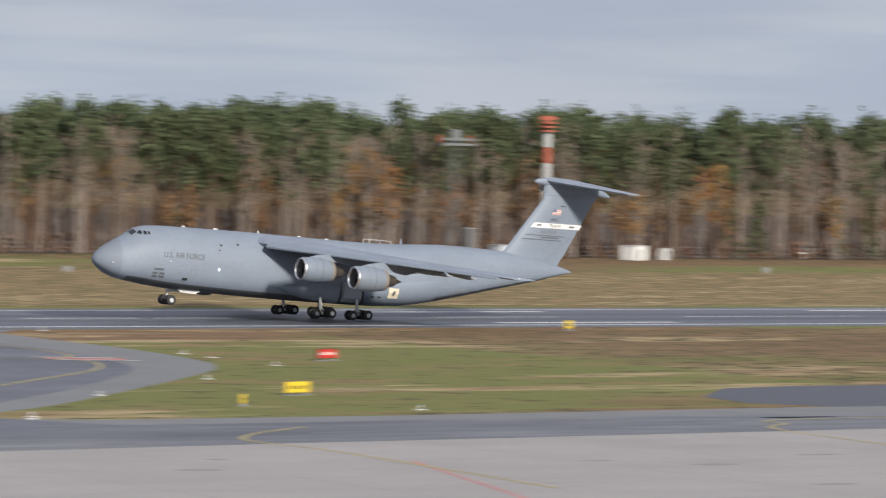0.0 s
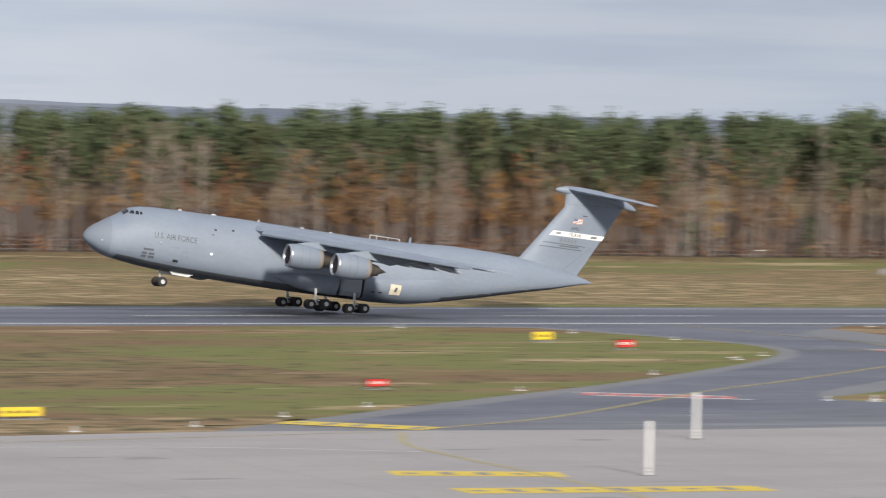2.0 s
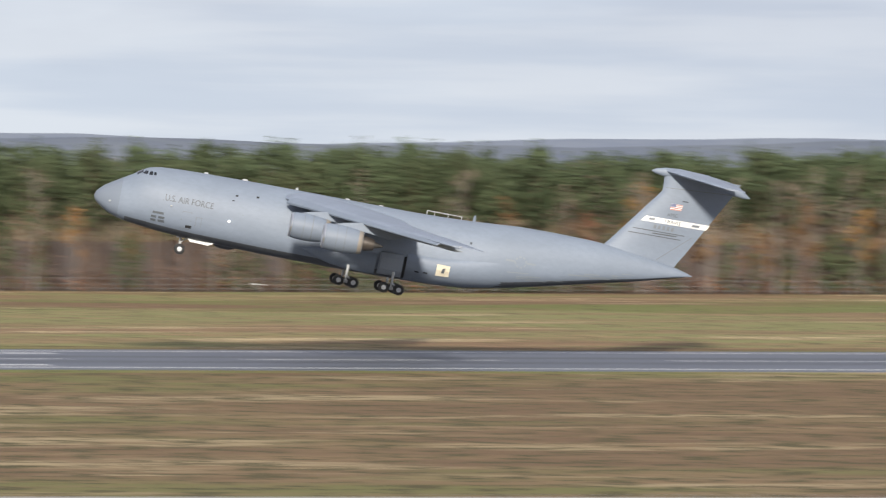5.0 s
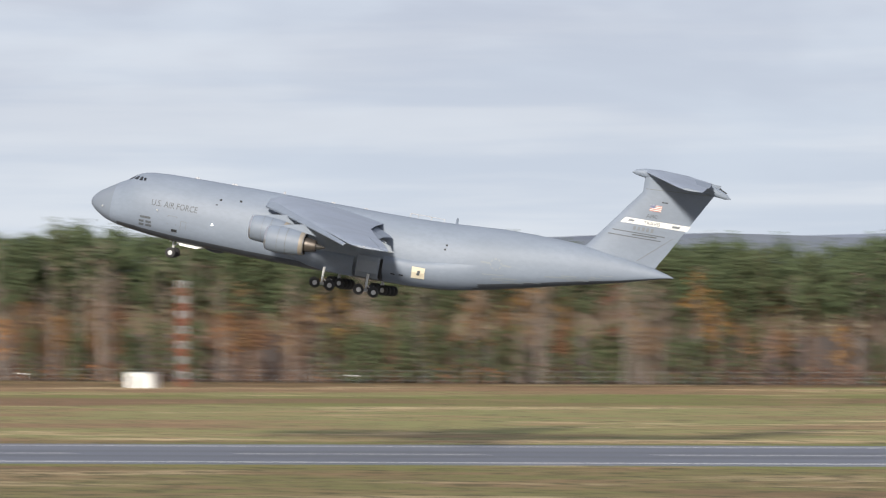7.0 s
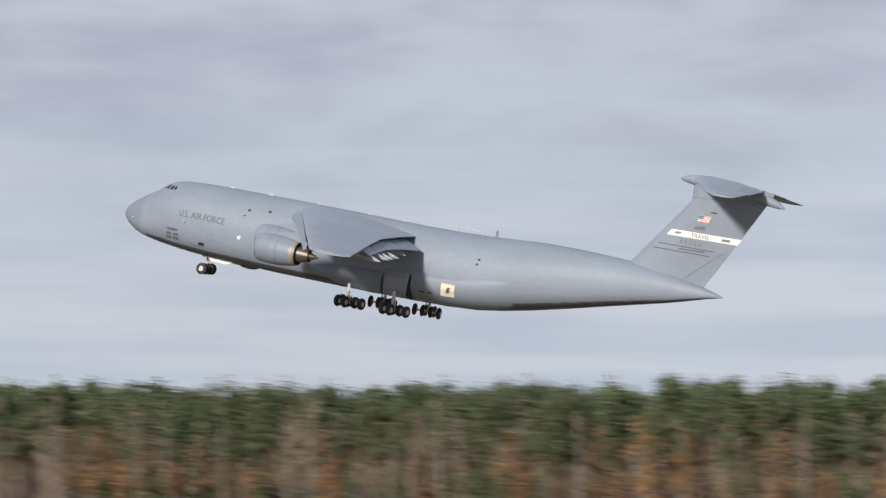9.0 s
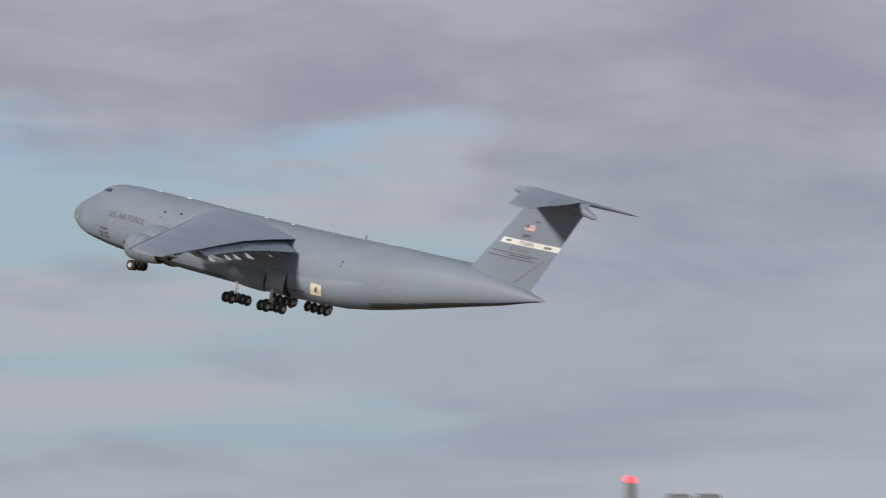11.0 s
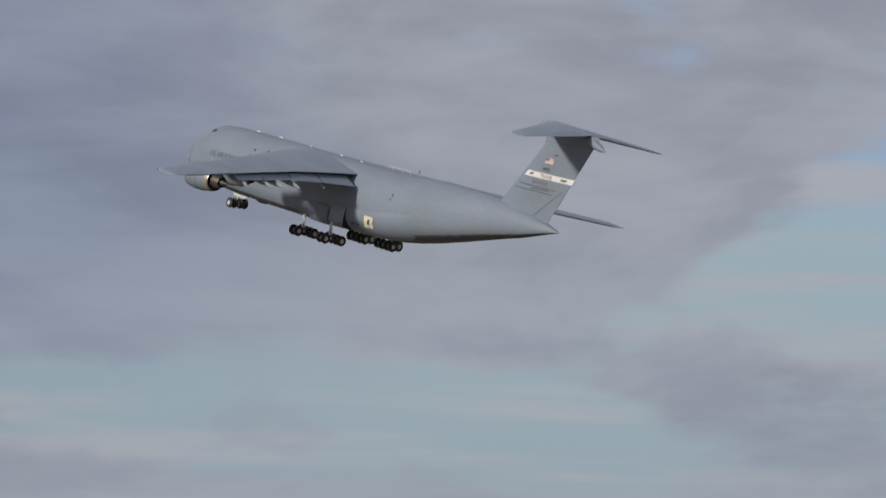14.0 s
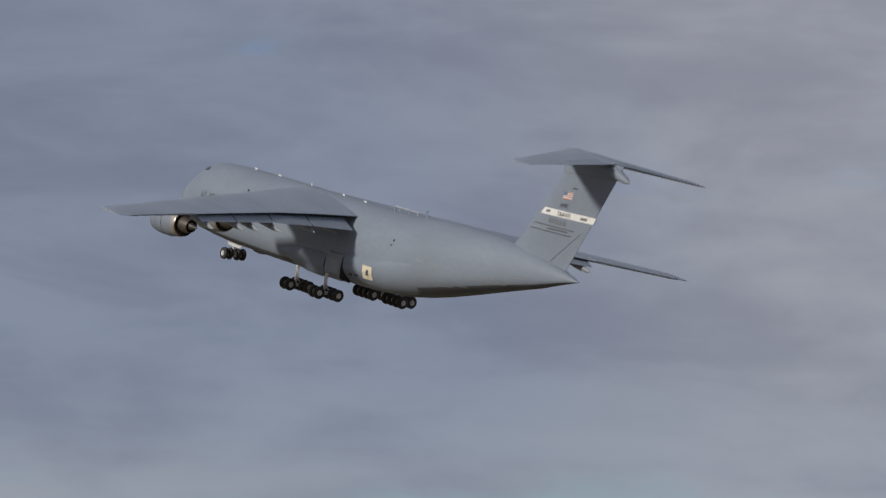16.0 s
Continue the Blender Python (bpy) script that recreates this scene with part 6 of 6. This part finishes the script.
# ---- what moves ----
# seconds, place of the aircraft's main wheels, roll, pitch, yaw
FLIGHT = [
    (0.0, 351.86, 567.55, 0.25, 0.26, 4.28, -1.27),
    (0.1, 346.84, 568.38, 0.26, 0.09, 4.43, -1.01),
    (0.2, 341.81, 569.15, 0.27, -0.08, 4.57, -0.75),
    (0.3, 336.75, 569.93, 0.28, -0.25, 4.72, -0.49),
    (0.4, 331.64, 570.75, 0.29, -0.41, 4.88, -0.25),
    (0.5, 326.46, 571.65, 0.29, -0.57, 5.06, -0.02),
    (0.6, 321.23, 572.75, 0.31, -0.73, 5.30, 0.20),
    (0.7, 315.96, 574.02, 0.32, -0.89, 5.57, 0.42),
    (0.8, 310.60, 575.29, 0.34, -1.05, 5.85, 0.62),
    (0.9, 305.13, 576.39, 0.35, -1.18, 6.11, 0.77),
    (1.0, 299.54, 577.14, 0.36, -1.25, 6.32, 0.85),
    (1.1, 293.84, 577.40, 0.37, -1.26, 6.47, 0.85),
    (1.2, 288.06, 577.26, 0.37, -1.22, 6.58, 0.78),
    (1.3, 282.19, 576.95, 0.38, -1.15, 6.67, 0.66),
    (1.4, 276.24, 576.66, 0.38, -1.07, 6.76, 0.54),
    (1.5, 270.21, 576.61, 0.39, -1.01, 6.88, 0.44),
    (1.6, 264.09, 576.90, 0.40, -0.95, 7.02, 0.35),
    (1.7, 257.89, 577.40, 0.40, -0.89, 7.16, 0.26),
    (1.8, 251.64, 577.91, 0.41, -0.82, 7.32, 0.17),
    (1.9, 245.34, 578.24, 0.42, -0.77, 7.51, 0.11),
    (2.0, 238.99, 578.23, 0.43, -0.72, 7.72, 0.08),
    (2.1, 232.64, 577.72, 0.45, -0.69, 7.99, 0.10),
    (2.2, 226.30, 576.82, 0.50, -0.68, 8.31, 0.17),
    (2.3, 219.94, 575.78, 0.58, -0.67, 8.65, 0.26),
    (2.4, 213.52, 574.83, 0.71, -0.67, 8.95, 0.34),
    (2.5, 206.98, 574.20, 0.86, -0.66, 9.16, 0.39),
    (2.6, 200.30, 573.92, 1.04, -0.65, 9.28, 0.40),
    (2.7, 193.49, 573.85, 1.25, -0.64, 9.32, 0.39),
    (2.8, 186.60, 573.89, 1.49, -0.63, 9.32, 0.37),
    (2.9, 179.67, 573.98, 1.78, -0.62, 9.31, 0.34),
    (3.0, 172.76, 574.04, 2.12, -0.61, 9.33, 0.32),
    (3.1, 165.83, 574.06, 2.33, -0.61, 9.36, 0.31),
    (3.2, 158.84, 574.09, 2.55, -0.60, 9.41, 0.30),
    (3.3, 151.79, 574.12, 2.77, -0.60, 9.46, 0.29),
    (3.4, 144.68, 574.16, 3.00, -0.59, 9.52, 0.28),
    (3.5, 137.52, 574.20, 3.24, -0.59, 9.59, 0.28),
    (3.6, 130.31, 574.23, 3.49, -0.59, 9.65, 0.27),
    (3.7, 123.05, 574.27, 3.75, -0.60, 9.73, 0.26),
    (3.8, 115.76, 574.29, 4.02, -0.60, 9.80, 0.26),
    (3.9, 108.42, 574.31, 4.30, -0.60, 9.87, 0.25),
    (4.0, 101.06, 574.33, 4.58, -0.60, 9.95, 0.25),
    (4.1, 93.66, 574.33, 4.88, -0.60, 10.02, 0.24),
    (4.2, 86.25, 574.33, 5.19, -0.59, 10.10, 0.24),
    (4.3, 78.81, 574.32, 5.51, -0.59, 10.17, 0.23),
    (4.4, 71.35, 574.29, 5.85, -0.58, 10.24, 0.23),
    (4.5, 63.88, 574.26, 6.19, -0.57, 10.30, 0.23),
    (4.6, 56.40, 574.22, 6.55, -0.55, 10.36, 0.22),
    (4.7, 48.92, 574.18, 6.92, -0.53, 10.42, 0.21),
    (4.8, 41.43, 574.12, 7.31, -0.51, 10.47, 0.21),
    (4.9, 33.93, 574.06, 7.71, -0.48, 10.51, 0.20),
    (5.0, 26.45, 574.00, 8.12, -0.44, 10.55, 0.19),
    (5.1, 18.96, 573.93, 8.55, -0.40, 10.57, 0.18),
    (5.2, 11.49, 573.87, 9.00, -0.35, 10.59, 0.18),
    (5.3, 4.02, 573.80, 9.46, -0.30, 10.60, 0.16),
    (5.4, -3.43, 573.74, 9.95, -0.24, 10.59, 0.15),
    (5.5, -10.86, 573.68, 10.45, -0.17, 10.57, 0.14),
    (5.6, -18.31, 573.66, 10.97, -0.08, 10.54, 0.12),
    (5.7, -25.79, 573.67, 11.52, 0.02, 10.49, 0.10),
    (5.8, -33.29, 573.65, 12.08, 0.13, 10.44, 0.08),
    (5.9, -40.82, 573.54, 12.65, 0.21, 10.40, 0.07),
    (6.0, -48.36, 573.29, 13.21, 0.27, 10.38, 0.06),
    (6.1, -55.91, 572.77, 13.77, 0.29, 10.38, 0.08),
    (6.2, -63.47, 572.04, 14.33, 0.29, 10.39, 0.11),
    (6.3, -71.04, 571.25, 14.88, 0.27, 10.41, 0.15),
    (6.4, -78.59, 570.57, 15.44, 0.24, 10.44, 0.18),
    (6.5, -86.12, 570.19, 16.01, 0.21, 10.48, 0.20),
    (6.6, -93.63, 570.04, 16.61, 0.19, 10.53, 0.19),
    (6.7, -101.16, 570.01, 17.23, 0.15, 10.59, 0.17),
    (6.8, -108.68, 570.18, 17.86, 0.12, 10.66, 0.14),
    (6.9, -116.15, 570.66, 18.49, 0.08, 10.73, 0.10),
    (7.0, -123.56, 571.55, 19.10, 0.05, 10.82, 0.07),
    (7.1, -130.87, 573.26, 19.67, 0.01, 10.91, 0.07),
    (7.2, -138.11, 575.73, 20.21, -0.05, 11.01, 0.09),
    (7.3, -145.33, 578.36, 20.75, -0.10, 11.12, 0.10),
    (7.4, -152.55, 580.54, 21.33, -0.11, 11.22, 0.07),
    (7.5, -159.78, 581.66, 22.00, -0.02, 11.32, -0.05),
    (7.6, -167.01, 581.96, 22.79, 0.21, 11.46, -0.33),
    (7.7, -174.21, 581.86, 23.67, 0.59, 11.62, -0.76),
    (7.8, -181.29, 581.00, 24.58, 0.98, 11.76, -1.21),
    (7.9, -188.15, 579.05, 25.47, 1.29, 11.84, -1.53),
    (8.0, -194.69, 575.68, 26.28, 1.40, 11.80, -1.61),
    (8.1, -200.72, 569.98, 26.97, 1.22, 11.57, -1.34),
    (8.2, -206.20, 562.28, 27.56, 0.84, 11.19, -0.79),
    (8.3, -211.35, 554.07, 28.11, 0.38, 10.76, -0.14),
    (8.4, -216.42, 546.74, 28.71, -0.05, 10.39, 0.46),
    (8.5, -221.73, 541.59, 29.42, -0.32, 10.19, 0.86),
    (8.6, -227.33, 538.82, 30.31, -0.41, 10.22, 1.03),
    (8.7, -233.09, 537.49, 31.34, -0.38, 10.40, 1.08),
    (8.8, -239.08, 537.13, 32.41, -0.30, 10.65, 1.04),
    (8.9, -245.33, 537.30, 33.45, -0.20, 10.91, 0.94),
    (9.0, -251.89, 537.55, 34.37, -0.12, 11.11, 0.82),
    (9.1, -258.81, 538.00, 35.13, -0.06, 11.21, 0.66),
    (9.2, -266.13, 538.93, 35.79, -0.01, 11.27, 0.42),
    (9.3, -273.73, 540.14, 36.42, 0.06, 11.33, 0.15),
    (9.4, -281.52, 541.40, 37.07, 0.12, 11.40, -0.11),
    (9.5, -289.38, 542.51, 37.78, 0.18, 11.53, -0.32),
    (9.6, -297.37, 543.42, 38.57, 0.25, 11.72, -0.47),
    (9.7, -305.58, 544.26, 39.40, 0.32, 11.97, -0.59),
    (9.8, -313.91, 545.10, 40.27, 0.40, 12.23, -0.69),
    (9.9, -322.24, 545.99, 41.16, 0.46, 12.49, -0.78),
    (10.0, -330.48, 547.01, 42.07, 0.52, 12.72, -0.87),
    (10.1, -338.61, 548.22, 43.03, 0.57, 12.91, -0.94),
    (10.2, -346.70, 549.65, 44.06, 0.60, 13.08, -1.01),
    (10.3, -354.75, 551.27, 45.18, 0.62, 13.23, -1.06),
    (10.4, -362.78, 553.07, 46.36, 0.64, 13.35, -1.10),
    (10.5, -370.80, 555.06, 47.61, 0.65, 13.46, -1.12),
    (10.6, -378.82, 557.20, 48.91, 0.64, 13.55, -1.14),
    (10.7, -386.85, 559.50, 50.26, 0.63, 13.63, -1.14),
    (10.8, -394.90, 561.95, 51.65, 0.62, 13.68, -1.13),
    (10.9, -402.98, 564.52, 53.08, 0.59, 13.73, -1.12),
    (11.0, -411.10, 567.21, 54.53, 0.56, 13.76, -1.09),
    (11.1, -419.26, 570.01, 56.00, 0.52, 13.78, -1.06),
    (11.2, -427.48, 572.90, 57.48, 0.47, 13.79, -1.02),
    (11.3, -435.75, 575.87, 58.97, 0.42, 13.79, -0.98),
    (11.4, -444.10, 578.90, 60.45, 0.37, 13.78, -0.93),
    (11.5, -452.52, 581.98, 61.92, 0.30, 13.77, -0.88),
    (11.6, -461.02, 585.09, 63.36, 0.24, 13.75, -0.82),
    (11.7, -469.60, 588.22, 64.78, 0.17, 13.73, -0.76),
    (11.8, -478.28, 591.35, 66.15, 0.09, 13.70, -0.70),
    (11.9, -487.05, 594.46, 67.48, 0.02, 13.68, -0.64),
    (12.0, -495.93, 597.55, 68.74, -0.06, 13.65, -0.57),
    (12.1, -504.91, 600.58, 69.94, -0.15, 13.62, -0.51),
    (12.2, -514.00, 603.54, 71.05, -0.23, 13.60, -0.45),
    (12.3, -523.21, 606.41, 72.08, -0.32, 13.58, -0.39),
    (12.4, -532.53, 609.18, 73.00, -0.41, 13.57, -0.33),
    (12.5, -541.97, 611.81, 73.81, -0.50, 13.56, -0.28),
    (12.6, -552.26, 615.13, 74.63, -0.60, 13.56, -0.22),
    (12.7, -563.43, 619.21, 75.51, -0.72, 13.56, -0.16),
    (12.8, -574.37, 622.91, 76.29, -0.83, 13.55, -0.09),
    (12.9, -583.92, 625.12, 76.83, -0.93, 13.54, -0.04),
    (13.0, -590.83, 624.69, 76.98, -1.00, 13.51, 0.00),
    (13.1, -594.40, 620.95, 76.64, -1.02, 13.46, 0.02),
    (13.2, -595.40, 614.76, 75.93, -1.01, 13.40, 0.02),
    (13.3, -594.75, 607.31, 74.96, -0.98, 13.32, 0.01),
    (13.4, -593.41, 599.69, 73.85, -0.95, 13.26, 0.00),
    (13.5, -592.29, 592.95, 72.73, -0.94, 13.22, -0.00),
    (13.6, -590.71, 586.51, 71.49, -0.95, 13.21, -0.00),
    (13.7, -588.09, 579.75, 70.06, -0.97, 13.23, -0.00),
    (13.8, -585.50, 573.44, 68.61, -0.99, 13.25, -0.00),
    (13.9, -583.98, 568.29, 67.31, -1.01, 13.28, -0.00),
    (14.0, -584.50, 564.94, 66.29, -1.03, 13.30, -0.00),
    (14.1, -588.07, 564.22, 65.62, -1.05, 13.30, -0.00),
    (14.2, -594.04, 565.60, 65.18, -1.07, 13.31, -0.00),
    (14.3, -600.87, 567.70, 64.85, -1.08, 13.31, -0.00),
    (14.4, -606.97, 569.18, 64.52, -1.09, 13.30, -0.00),
    (14.5, -610.73, 568.70, 64.06, -1.09, 13.29, -0.00),
    (14.6, -611.46, 565.72, 63.41, -1.08, 13.26, -0.00),
    (14.7, -610.27, 561.23, 62.66, -1.07, 13.21, -0.00),
    (14.8, -608.16, 556.11, 61.91, -1.04, 13.17, -0.01),
    (14.9, -606.10, 551.22, 61.30, -1.02, 13.12, -0.01),
    (15.0, -605.03, 547.30, 60.91, -1.00, 13.07, -0.01),
    (15.1, -605.44, 544.53, 60.72, -0.98, 13.02, -0.00),
    (15.2, -606.68, 542.37, 60.63, -0.96, 12.95, 0.00),
    (15.3, -607.99, 540.47, 60.70, -0.95, 12.89, 0.01),
    (15.4, -608.58, 538.49, 60.98, -0.94, 12.86, 0.01),
    (15.5, -607.72, 536.14, 61.49, -0.93, 12.89, -0.01),
    (15.6, -605.07, 533.36, 62.32, -0.92, 12.99, -0.05),
    (15.7, -601.20, 530.37, 63.41, -0.91, 13.14, -0.09),
    (15.8, -596.70, 527.31, 64.62, -0.90, 13.33, -0.15),
    (15.9, -592.15, 524.31, 65.81, -0.89, 13.52, -0.21),
    (16.0, -588.07, 521.46, 66.88, -0.88, 13.70, -0.27),
]


def motions():
    walk(jet, [(t, pose(x, y, z, roll, pitch, yaw)) for t, x, y, z, roll, pitch, yaw in FLIGHT])
    for bogie, at, side in BOGIES:
        walk(bogie, [(t, pose(at.x, at.y, at.z, 0, tilt, turn * side)) for t, tilt, turn in ((0, -6, 0), (2.4, -9, 0), (3.2, 0, 0), (5.5, 0, 0), (6.3, 0, 6), (7.0, 0, 16), (7.6, 0, 32), (8.4, 0, 60), (9.4, 0, 82), (16, 0, 88))])
    walk(car, [(t, pose(362.7 + 8.0 * (t - 2.5), 815.5 - .06 * 8.0 * (t - 2.5), 0, 0, 0, -3.4)) for t in (0, 4, 8, 12, 16)])


motions()
